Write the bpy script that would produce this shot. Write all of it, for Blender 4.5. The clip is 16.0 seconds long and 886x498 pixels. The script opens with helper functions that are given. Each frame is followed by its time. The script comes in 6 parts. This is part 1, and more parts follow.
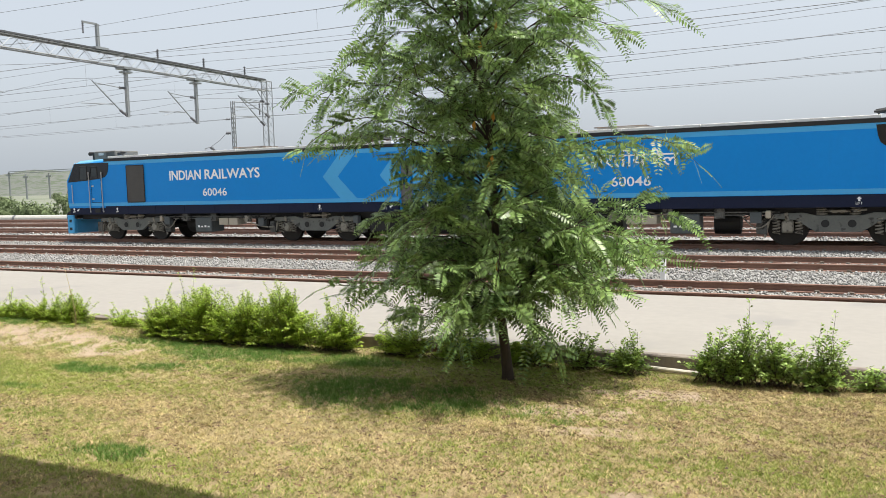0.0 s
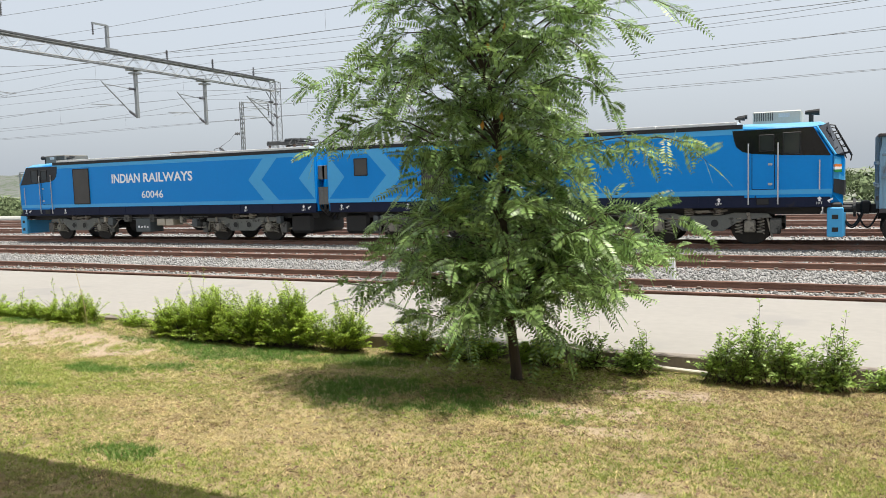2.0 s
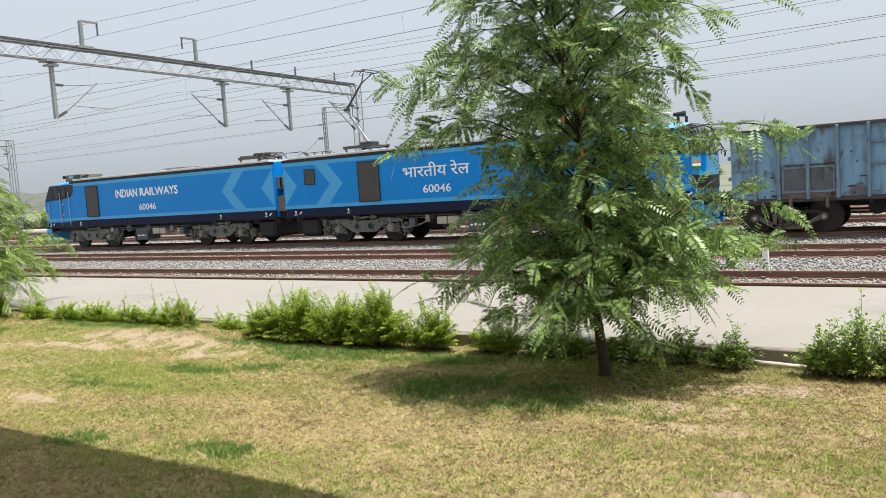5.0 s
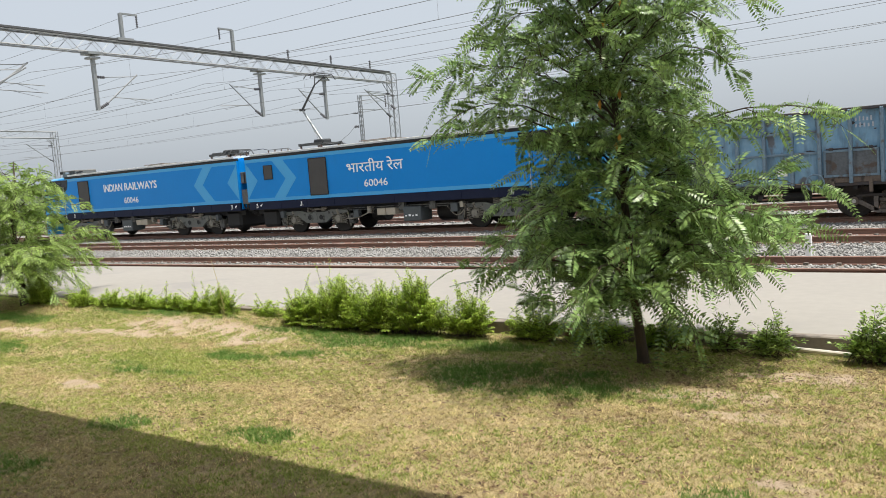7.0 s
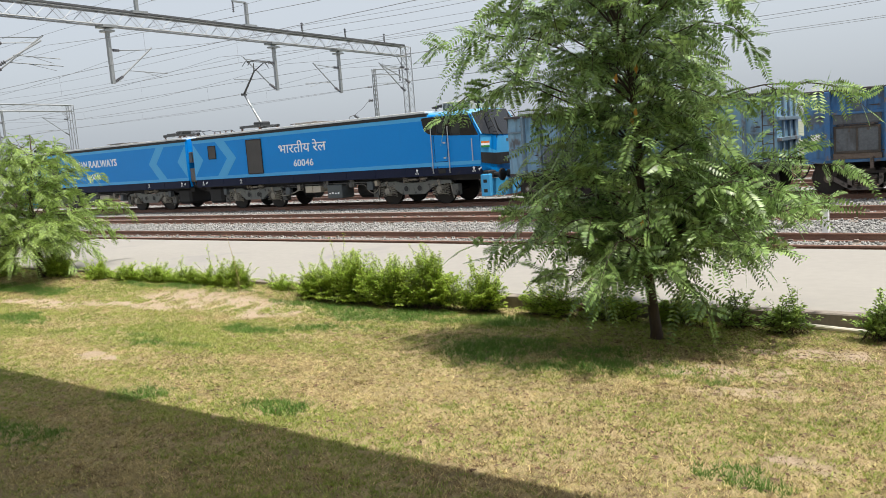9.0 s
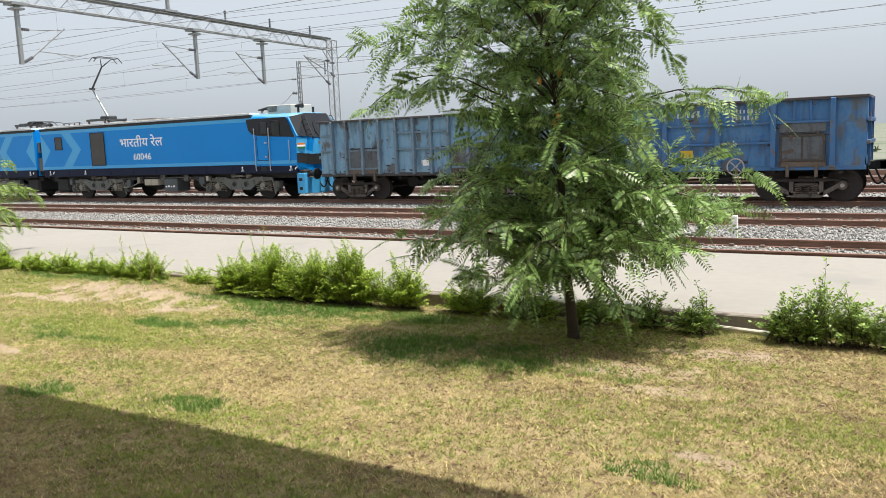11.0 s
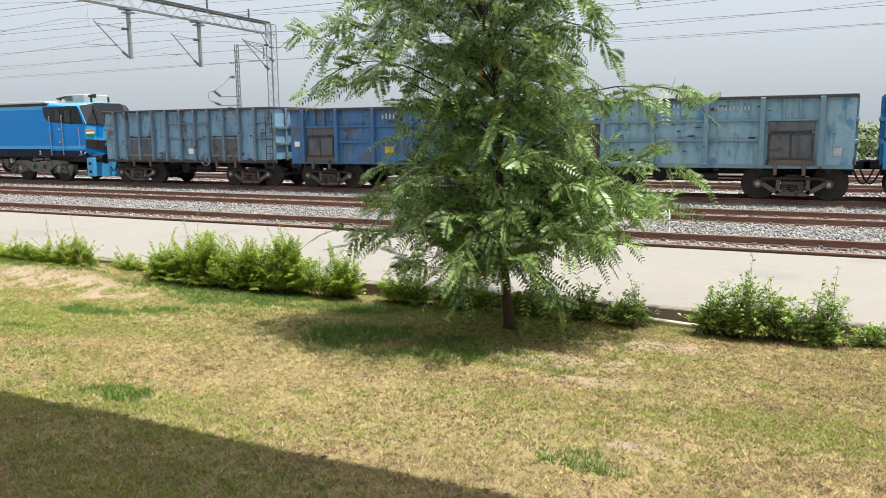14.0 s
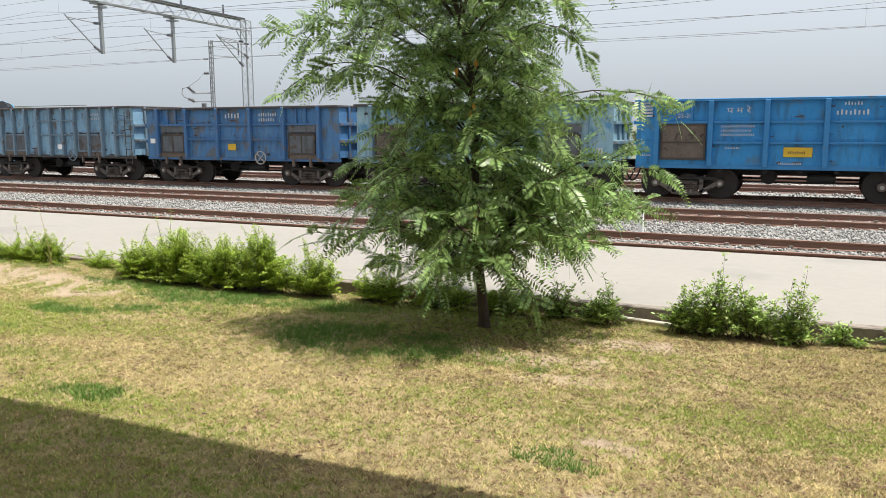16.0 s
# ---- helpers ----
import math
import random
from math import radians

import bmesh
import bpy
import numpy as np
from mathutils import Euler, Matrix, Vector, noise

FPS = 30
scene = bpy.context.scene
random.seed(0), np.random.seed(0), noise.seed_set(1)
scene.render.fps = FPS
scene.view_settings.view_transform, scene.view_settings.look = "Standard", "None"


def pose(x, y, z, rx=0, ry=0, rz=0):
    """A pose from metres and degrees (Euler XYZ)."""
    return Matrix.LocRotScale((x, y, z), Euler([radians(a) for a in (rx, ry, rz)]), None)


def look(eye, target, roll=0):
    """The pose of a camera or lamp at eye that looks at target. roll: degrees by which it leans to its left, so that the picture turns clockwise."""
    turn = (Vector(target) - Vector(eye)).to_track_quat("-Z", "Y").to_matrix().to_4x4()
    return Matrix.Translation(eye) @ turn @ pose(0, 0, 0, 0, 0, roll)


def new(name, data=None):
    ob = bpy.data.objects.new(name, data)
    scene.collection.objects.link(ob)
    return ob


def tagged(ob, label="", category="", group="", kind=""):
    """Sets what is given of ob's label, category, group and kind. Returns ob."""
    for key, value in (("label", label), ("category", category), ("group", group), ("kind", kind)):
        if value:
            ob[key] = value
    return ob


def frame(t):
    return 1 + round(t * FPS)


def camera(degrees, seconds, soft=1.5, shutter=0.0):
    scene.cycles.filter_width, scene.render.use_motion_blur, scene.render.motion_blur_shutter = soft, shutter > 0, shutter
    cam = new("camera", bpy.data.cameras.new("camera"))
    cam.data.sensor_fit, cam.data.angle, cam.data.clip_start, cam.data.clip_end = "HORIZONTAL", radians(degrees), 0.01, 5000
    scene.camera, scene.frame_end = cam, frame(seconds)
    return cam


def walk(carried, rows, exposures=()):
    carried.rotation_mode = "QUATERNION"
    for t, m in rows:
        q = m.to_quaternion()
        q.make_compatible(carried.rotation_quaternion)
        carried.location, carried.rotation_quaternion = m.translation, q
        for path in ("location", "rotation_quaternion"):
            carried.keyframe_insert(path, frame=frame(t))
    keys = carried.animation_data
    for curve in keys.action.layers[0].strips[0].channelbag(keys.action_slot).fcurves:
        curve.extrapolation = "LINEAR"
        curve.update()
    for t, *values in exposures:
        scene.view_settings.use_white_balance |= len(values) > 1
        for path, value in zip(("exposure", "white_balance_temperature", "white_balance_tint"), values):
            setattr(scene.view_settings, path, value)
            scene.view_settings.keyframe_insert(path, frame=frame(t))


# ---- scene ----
import itertools

# z = 0 is the top of the rails, x runs along the tracks, y away from the camera
EYE = 2.32
cam = camera(57.99, 16.0, soft=0.75)
CAMERA_ROWS = [
    (0.0, pose(0, 0, EYE, 85.065, 1.637, 26.169)),
    (0.5, pose(0, 0, EYE, 84.963, 1.531, 26.151)),
    (1.0, pose(0, 0, EYE, 84.935, 1.635, 26.357)),
    (1.5, pose(0, 0, EYE, 84.985, 1.711, 26.539)),
    (2.0, pose(0, 0, EYE, 85.078, 1.761, 26.769)),
    (2.5, pose(0, 0, EYE, 85.171, 1.938, 27.198)),
    (3.0, pose(0, 0, EYE, 85.327, 2.641, 29.014)),
    (3.5, pose(0, 0, EYE, 85.411, 3.342, 30.994)),
    (4.0, pose(0, 0, EYE, 85.400, 3.637, 31.797)),
    (6.5, pose(0, 0, EYE, 84.770, 4.130, 34.009)),
    (7.0, pose(0, 0, EYE, 84.476, 4.415, 35.133)),
    (7.5, pose(0, 0, EYE, 83.673, 5.073, 37.343)),
    (8.0, pose(0, 0, EYE, 83.491, 5.126, 38.293)),
    (8.5, pose(0, 0, EYE, 83.140, 4.833, 37.637)),
    (9.0, pose(0, 0, EYE, 82.745, 4.249, 36.149)),
    (11.5, pose(0, 0, EYE, 81.981, 1.943, 29.743)),
    (12.0, pose(0, 0, EYE, 81.641, 1.656, 28.840)),
    (12.5, pose(0, 0, EYE, 81.523, 1.381, 28.122)),
    (13.0, pose(0, 0, EYE, 81.503, 1.176, 27.544)),
    (13.5, pose(0, 0, EYE, 81.477, 0.913, 26.990)),
    (14.0, pose(0, 0, EYE, 81.409, 0.707, 26.534)),
    (14.5, pose(0, 0, EYE, 81.224, 0.494, 25.948)),
    (15.0, pose(0, 0, EYE, 81.083, 0.294, 25.379)),
    (15.5, pose(0, 0, EYE, 81.172, 0.263, 25.087)),
    (16.0, pose(0, 0, EYE, 81.299, 0.234, 24.823)),
]
walk(cam, CAMERA_ROWS, exposures=[(0.0, 0.73), (4.0, 0.72), (7.0, 0.62), (9.0, 0.64), (11.5, 0.77), (16.0, 0.79)])

# ---------------------------------------------------------------- light
SUN_DIR = Vector((0.75, 0.20, 2.70)).normalized()
world = bpy.data.worlds.new("sky")
scene.world = world
world.use_nodes = True
wn = world.node_tree.nodes
sky = wn.new("ShaderNodeTexSky")
sky.sky_type = "NISHITA"
sky.sun_disc = False
sky.sun_elevation = math.asin(SUN_DIR.z)
sky.sun_rotation = math.atan2(SUN_DIR.x, SUN_DIR.y)
sky.air_density, sky.dust_density, sky.ozone_density = 1.0, 5.0, 1.0
wn["Background"].inputs[1].default_value = 0.127
haze = wn.new("ShaderNodeHueSaturation")
haze.inputs["Saturation"].default_value = 0.45
world.node_tree.links.new(sky.outputs[0], haze.inputs["Color"])
veil = wn.new("ShaderNodeMix")
veil.data_type = "RGBA"
veil.inputs[0].default_value = 0.62
veil.inputs[7].default_value = (3.35, 3.7, 4.1, 1)
world.node_tree.links.new(haze.outputs[0], veil.inputs[6])
world.node_tree.links.new(veil.outputs[2], wn["Background"].inputs[0])
sun_data = bpy.data.lights.new("sun", "SUN")
sun_data.energy, sun_data.angle, sun_data.color = 3.75, radians(0.6), (1.0, 0.95, 0.86)
sun = new("sun", sun_data)
sun.matrix_world = look(SUN_DIR * 60, (0, 0, 0))


# ---------------------------------------------------------------- materials
def mk(name, c1, c2=None, size=1.0, fine=12.0, rough=0.6, metal=0.0, bump=0.0, third=None, third_at=0.62, third_size=3.0,
       island=0.0, leafy=0.0, stretch=(1, 1, 1), per_object=0.0, streak=None, patch=None):
    """A procedural surface: two colours mixed by coarse and fine noise, a third one in stains, relief by the fine noise."""
    m = bpy.data.materials.new(name)
    m.use_nodes = True
    nt = m.node_tree
    n, l = nt.nodes, nt.links
    bsdf = n["Principled BSDF"]
    bsdf.inputs["Roughness"].default_value = rough
    bsdf.inputs["Metallic"].default_value = metal
    c2 = c2 or tuple(v * 0.8 for v in c1)
    tc = n.new("ShaderNodeTexCoord")
    mp = n.new("ShaderNodeMapping")
    mp.inputs["Scale"].default_value = stretch
    l.new(tc.outputs["Object"], mp.inputs[0])

    def noisy(scale, detail):
        t = n.new("ShaderNodeTexNoise")
        t.inputs["Scale"].default_value, t.inputs["Detail"].default_value = scale, detail
        l.new(mp.outputs[0], t.inputs["Vector"])
        return t.outputs["Fac"]

    def ramp(src, a, b):
        r = n.new("ShaderNodeMapRange")
        r.inputs[1].default_value, r.inputs[2].default_value = a, b
        l.new(src, r.inputs[0])
        return r.outputs[0]

    def mixed(fac, a, b):
        x = n.new("ShaderNodeMix")
        x.data_type = "RGBA"
        l.new(fac, x.inputs[0]) if not isinstance(fac, float) else None
        for sock, v in ((6, a), (7, b)):
            if isinstance(v, tuple):
                x.inputs[sock].default_value = (*v, 1)
            else:
                l.new(v, x.inputs[sock])
        return x.outputs[2]

    coarse, small = noisy(size, 5), noisy(fine, 4)
    add = n.new("ShaderNodeMath")
    add.operation = "ADD"
    l.new(ramp(coarse, 0.3, 0.7), add.inputs[0])
    l.new(ramp(small, 0.33, 0.67), add.inputs[1])
    half = n.new("ShaderNodeMath")
    half.operation = "MULTIPLY"
    half.inputs[1].default_value = 0.5
    l.new(add.outputs[0], half.inputs[0])
    col = mixed(half.outputs[0], c1, c2)
    if third:
        col = mixed(ramp(noisy(third_size, 8), third_at, third_at + 0.08), col, third)
    if streak:
        sm = n.new("ShaderNodeMapping")
        sm.inputs["Scale"].default_value = streak[3] if len(streak) > 3 else (5.0, 5.0, 0.45)
        l.new(tc.outputs["Object"], sm.inputs[0])
        st = n.new("ShaderNodeTexNoise")
        st.inputs["Scale"].default_value, st.inputs["Detail"].default_value = 1.6, 6
        l.new(sm.outputs[0], st.inputs["Vector"])
        amt = n.new("ShaderNodeMath")
        amt.operation = "MULTIPLY"
        amt.inputs[1].default_value = streak[2]
        l.new(ramp(st.outputs["Fac"], streak[1], streak[1] + 0.16), amt.inputs[0])
        col = mixed(amt.outputs[0], col, streak[0])
    if patch:
        at = n.new("ShaderNodeAttribute")
        at.attribute_name = patch[0]
        sp = n.new("ShaderNodeMath")
        sp.operation = "ADD"
        l.new(at.outputs["Fac"], sp.inputs[0])
        l.new(ramp(noisy(5.0, 8), 0.3, 0.9), sp.inputs[1])
        col = mixed(ramp(sp.outputs[0], 0.75, 1.5), col, patch[1])
    if island or per_object:
        src = n.new("ShaderNodeNewGeometry").outputs["Random Per Island"] if island else n.new("ShaderNodeObjectInfo").outputs["Random"]
        r = n.new("ShaderNodeMapRange")
        k = island or per_object
        r.inputs[3].default_value, r.inputs[4].default_value = 1 - k, 1 + k
        l.new(src, r.inputs[0])
        hs = n.new("ShaderNodeHueSaturation")
        l.new(r.outputs[0], hs.inputs["Value"])
        l.new(col, hs.inputs["Color"])
        col = hs.outputs[0]
    l.new(col, bsdf.inputs["Base Color"])
    if bump:
        b = n.new("ShaderNodeBump")
        b.inputs["Strength"].default_value = bump
        b.inputs["Distance"].default_value = 0.02
        l.new(small, b.inputs["Height"])
        l.new(b.outputs[0], bsdf.inputs["Normal"])
    if leafy:
        tr = n.new("ShaderNodeBsdfTranslucent")
        l.new(col, tr.inputs["Color"])
        ms = n.new("ShaderNodeMixShader")
        ms.inputs[0].default_value = leafy
        l.new(bsdf.outputs[0], ms.inputs[1])
        l.new(tr.outputs[0], ms.inputs[2])
        l.new(ms.outputs[0], n["Material Output"].inputs[0])
    return m


M = {}
M["loco_blue"] = mk("loco blue paint", (0.001, 0.240, 0.69), (0.002, 0.258, 0.73), 0.6, 9, 0.40, bump=0.02, third=(0.003, 0.21, 0.55), third_at=0.68, third_size=0.9, streak=((0.02, 0.17, 0.40), 0.58, 0.10, (2.0, 2.0, 0.3)))
M["loco_blue"].node_tree.nodes["Principled BSDF"].inputs["Specular IOR Level"].default_value = 0.28
M["sky_blue"] = mk("light blue paint", (0.060, 0.385, 0.74), (0.070, 0.41, 0.78), 0.8, 9, 0.4, bump=0.02)
M["navy"] = mk("navy underframe paint", (0.006, 0.011, 0.036), (0.010, 0.015, 0.043), 1, 14, 0.6, third=(0.022, 0.022, 0.034), third_at=0.68)
M["navy"].node_tree.nodes["Principled BSDF"].inputs["Specular IOR Level"].default_value = 0.25
M["white_paint"] = mk("white lettering paint", (0.95, 0.95, 0.95), (0.90, 0.90, 0.90), 2, 20, 0.5)
M["roof_white"] = mk("white roof paint", (0.82, 0.82, 0.80), (0.72, 0.72, 0.70), 1, 10, 0.5)
M["black_glass"] = mk("dark tinted glazing", (0.008, 0.009, 0.011), (0.012, 0.013, 0.016), 1, 5, 0.08)
M["pane"] = mk("cab window pane", (0.025, 0.03, 0.032), (0.035, 0.042, 0.042), 1, 5, 0.05)
M["grille"] = mk("brown-grey grille", (0.055, 0.052, 0.05), (0.075, 0.07, 0.065), 2, 40, 0.6, bump=0.3)
M["black_rubber"] = mk("black rubber", (0.012, 0.012, 0.013), (0.02, 0.02, 0.02), 2, 20, 0.65)
M["bogie_grey"] = mk("dusty grey bogie paint", (0.075, 0.08, 0.078), (0.16, 0.155, 0.14), 2, 16, 0.7, bump=0.2, third=(0.02, 0.019, 0.018), third_at=0.52, third_size=5)
M["bogie_frame"] = mk("dusty grey-green bogie frame", (0.12, 0.13, 0.125), (0.175, 0.18, 0.16), 2, 16, 0.6, bump=0.15, third=(0.04, 0.04, 0.037), third_at=0.58, third_size=4)
M["axlebox"] = mk("dusty beige castings", (0.32, 0.30, 0.25), (0.20, 0.185, 0.155), 4, 22, 0.75, bump=0.2, third=(0.05, 0.04, 0.035), third_at=0.56, third_size=6)
M["casting"] = mk("grimy bogie casting", (0.095, 0.08, 0.066), (0.045, 0.037, 0.032), 4, 22, 0.8, bump=0.2, third=(0.16, 0.10, 0.07), third_at=0.6)
M["side_frame"] = mk("dusty tan side frame", (0.20, 0.17, 0.15), (0.105, 0.088, 0.077), 3, 18, 0.8, bump=0.2, third=(0.04, 0.035, 0.032), third_at=0.56, third_size=5)
M["beige_box"] = mk("beige equipment paint", (0.50, 0.45, 0.36), (0.42, 0.375, 0.30), 3, 20, 0.6)
M["grey_box"] = mk("grey equipment paint", (0.10, 0.115, 0.12), (0.07, 0.08, 0.085), 3, 20, 0.6)
M["ac_grey"] = mk("pale grey air conditioner sheet", (0.55, 0.54, 0.49), (0.46, 0.45, 0.41), 2, 18, 0.6)
M["ac_dark"] = mk("weathered dark grey roof sheet", (0.17, 0.165, 0.15), (0.12, 0.118, 0.108), 2, 18, 0.6)
# Duller copy of the light blue, toned down because the upward roof catches sun.
M["cab_roof_blue"] = mk("light blue paint toned down on the sunlit cab roof", (0.09, 0.31, 0.50), (0.12, 0.34, 0.52), 1.5, 12, 0.5, bump=0.02)
M["steel"] = mk("grab rail steel", (0.62, 0.63, 0.64), (0.5, 0.5, 0.5), 4, 30, 0.35, metal=0.6)
M["wheel"] = mk("dark wheel steel", (0.018, 0.017, 0.016), (0.035, 0.03, 0.026), 3, 20, 0.55, metal=0.3)
M["hub"] = mk("pale axle cap", (0.50, 0.48, 0.45), (0.34, 0.32, 0.29), 8, 40, 0.55, metal=0.3)
M["wheel_rust"] = mk("rusty brown wheel", (0.048, 0.038, 0.034), (0.028, 0.023, 0.021), 3, 20, 0.75)
M["copper_pipe"] = mk("roof insulator brown", (0.10, 0.05, 0.035), (0.07, 0.04, 0.03), 6, 30, 0.3)
M["panto"] = mk("dark pantograph steel", (0.045, 0.05, 0.055), (0.07, 0.07, 0.07), 5, 30, 0.5, metal=0.4)


def wagon_paint(name, base, pale, stain, at):
    return mk(name, base, pale, 1.1, 11, 0.62, bump=0.12, third=stain, third_at=at, third_size=2.6, stretch=(1.0, 1.0, 0.55), streak=((0.03, 0.032, 0.036), 0.52, 0.45, (2.6, 2.6, 0.5)))


M["w1"] = wagon_paint("faded grey-blue wagon paint", (0.165, 0.335, 0.50), (0.265, 0.43, 0.565), (0.14, 0.15, 0.165), 0.57)
M["w1rib"] = mk("chalky grey rib paint", (0.20, 0.29, 0.36), (0.13, 0.19, 0.25), 2, 14, 0.7, bump=0.1, third=(0.12, 0.105, 0.095), third_at=0.60)
M["w2"] = wagon_paint("scraped blue wagon paint", (0.035, 0.165, 0.41), (0.10, 0.215, 0.37), (0.12, 0.145, 0.18), 0.54)
M["w2rib"] = mk("blue rib paint", (0.035, 0.15, 0.37), (0.085, 0.165, 0.29), 2, 14, 0.7, bump=0.1, third=(0.15, 0.135, 0.13), third_at=0.57)
M["w3"] = wagon_paint("faded teal-grey wagon paint", (0.20, 0.39, 0.49), (0.32, 0.47, 0.535), (0.11, 0.29, 0.46), 0.57)
M["w3rib"] = mk("teal rib paint", (0.15, 0.27, 0.35), (0.22, 0.32, 0.37), 2, 14, 0.7, bump=0.1, third=(0.15, 0.12, 0.10), third_at=0.62)
M["w4"] = wagon_paint("strong blue wagon paint", (0.016, 0.225, 0.53), (0.04, 0.265, 0.56), (0.06, 0.19, 0.35), 0.61)
M["w4rib"] = mk("strong blue rib paint", (0.022, 0.19, 0.44), (0.05, 0.215, 0.44), 2, 14, 0.65, bump=0.1, third=(0.12, 0.14, 0.17), third_at=0.66)
M["rust"] = mk("rusty brown steel", (0.105, 0.078, 0.062), (0.165, 0.13, 0.105), 2, 16, 0.8, bump=0.2, third=(0.05, 0.04, 0.036), third_at=0.56)
M["door_grey"] = mk("worn grey door sheet", (0.15, 0.165, 0.18), (0.09, 0.098, 0.108), 2, 16, 0.75, bump=0.15, third=(0.10, 0.075, 0.06), third_at=0.58, streak=((0.04, 0.035, 0.03), 0.5, 0.5, (3.0, 3.0, 0.6)))
M["yellow"] = mk("yellow stencil paint", (0.72, 0.46, 0.03), (0.6, 0.38, 0.03), 4, 30, 0.6)
M["saffron"] = mk("orange enamel", (0.8, 0.22, 0.04), None, 3, 30, 0.5)
M["green_flag"] = mk("green enamel", (0.03, 0.25, 0.06), None, 3, 30, 0.5)
M["stencil"] = mk("faded white stencil paint", (0.62, 0.64, 0.66), (0.4, 0.44, 0.48), 6, 30, 0.7)
M["scrape"] = mk("dark scrape marks", (0.05, 0.055, 0.07), (0.09, 0.07, 0.06), 6, 30, 0.8)

M["ballast"] = mk("grey granite ballast", (0.20, 0.195, 0.185), (0.34, 0.335, 0.32), 3, 22, 0.9, bump=0.9, third=(0.14, 0.11, 0.09), third_at=0.60, third_size=0.8)
M["stone"] = mk("ballast stones", (0.30, 0.295, 0.285), (0.23, 0.225, 0.215), 2, 30, 0.9, island=0.38)
M["rail_rust"] = mk("rusted rail side", (0.27, 0.155, 0.115), (0.16, 0.088, 0.066), 1.5, 30, 0.85, bump=0.15)
M["sleeper"] = mk("stained concrete sleeper", (0.205, 0.175, 0.148), (0.14, 0.11, 0.09), 3, 25, 0.9, bump=0.2, per_object=0.2)
M["concrete"] = mk("pale concrete apron", (0.290, 0.272, 0.245), (0.255, 0.240, 0.217), 0.35, 6, 0.85, bump=0.06, third=(0.24, 0.228, 0.212), third_at=0.60, third_size=0.5)
M["kerb"] = mk("weathered kerb concrete", (0.27, 0.235, 0.20), (0.18, 0.15, 0.125), 1.5, 16, 0.9, bump=0.3, third=(0.12, 0.095, 0.08), third_at=0.55)
M["soil"] = mk("dry lawn soil and thatch", (0.48, 0.375, 0.20), (0.11, 0.088, 0.04), 2.2, 60, 0.95, bump=0.9, third=(0.30, 0.27, 0.10), third_at=0.56, third_size=7.0, patch=("bare", (0.37, 0.285, 0.21)))
M["dry_blade"] = mk("straw-coloured grass", (0.70, 0.58, 0.31), (0.34, 0.285, 0.12), 0.9, 26, 0.8, island=0.5, leafy=0.25)
M["green_blade"] = mk("green grass blades", (0.17, 0.26, 0.04), (0.43, 0.48, 0.12), 0.9, 24, 0.7, island=0.4, leafy=0.3)
M["dead_blade"] = mk("dead brown thatch", (0.24, 0.15, 0.075), (0.08, 0.052, 0.028), 0.9, 24, 0.85, island=0.4)
M["dark_blade"] = mk("lush grass blades", (0.10, 0.215, 0.035), (0.165, 0.285, 0.055), 0.9, 8, 0.7, island=0.3, leafy=0.3)
M["far_ground"] = mk("dry scrub ground", (0.19, 0.195, 0.155), (0.155, 0.17, 0.125), 0.03, 0.4, 0.95, third=(0.10, 0.13, 0.075), third_at=0.52, third_size=0.05)
M["leaf"] = mk("feathery tree leaf", (0.14, 0.255, 0.073), (0.29, 0.405, 0.135), 1.4, 7, 0.40, island=0.6, leafy=0.34)
M["leaf_pale"] = mk("fine pale green leaf", (0.19, 0.295, 0.06), (0.31, 0.42, 0.11), 1.2, 7, 0.5, island=0.5, leafy=0.38)
M["shrub_leaf"] = mk("bright hedge leaf", (0.29, 0.43, 0.045), (0.44, 0.55, 0.09), 1.8, 7, 0.45, island=0.4, leafy=0.42)
M["kerb_leaf"] = mk("glossy kerb shrub leaf", (0.22, 0.35, 0.065), (0.35, 0.46, 0.12), 1.8, 7, 0.5, island=0.4, leafy=0.25)
M["yellow_leaf"] = mk("withered orange leaf", (0.6, 0.33, 0.05), (0.45, 0.2, 0.04), 3, 20, 0.7)
M["brown_leaf"] = mk("dry brown leaf", (0.17, 0.095, 0.05), (0.09, 0.05, 0.032), 4, 20, 0.8, island=0.5)
M["bark"] = mk("brown bark", (0.085, 0.06, 0.045), (0.05, 0.036, 0.028), 6, 30, 0.9, bump=0.5, stretch=(1, 1, 0.3))
M["galv"] = mk("galvanised lattice steel", (0.33, 0.345, 0.35), (0.25, 0.26, 0.265), 2, 20, 0.5, metal=0.55)
M["galv_dark"] = mk("dark cable tray steel", (0.08, 0.085, 0.09), (0.12, 0.12, 0.125), 2, 20, 0.6, metal=0.3)
M["insulator"] = mk("grey composite insulator", (0.10, 0.10, 0.11), (0.14, 0.14, 0.15), 6, 30, 0.4)
M["wire"] = mk("overhead wire", (0.16, 0.17, 0.18), (0.2, 0.2, 0.2), 2, 20, 0.6)
M["pipe_white"] = mk("whitish plastic pipe", (0.62, 0.58, 0.50), (0.52, 0.48, 0.41), 2, 20, 0.6)
M["brick_red"] = mk("brown-red brick", (0.20, 0.10, 0.065), (0.14, 0.075, 0.05), 5, 30, 0.9, bump=0.3)
M["tank"] = mk("pale pipeline coating", (0.46, 0.45, 0.41), (0.38, 0.37, 0.34), 0.6, 5, 0.8)
# The haze of distance is put into this greyed base colour.
M["hill"] = mk("hazy scrub hill", (0.135, 0.14, 0.13), (0.10, 0.11, 0.095), 0.012, 0.2, 1.0, third=(0.075, 0.095, 0.06), third_at=0.50, third_size=0.14)
M["far_leaf"] = mk("far scrub leaf", (0.13, 0.18, 0.075), (0.18, 0.22, 0.11), 0.3, 3, 0.9, island=0.25)
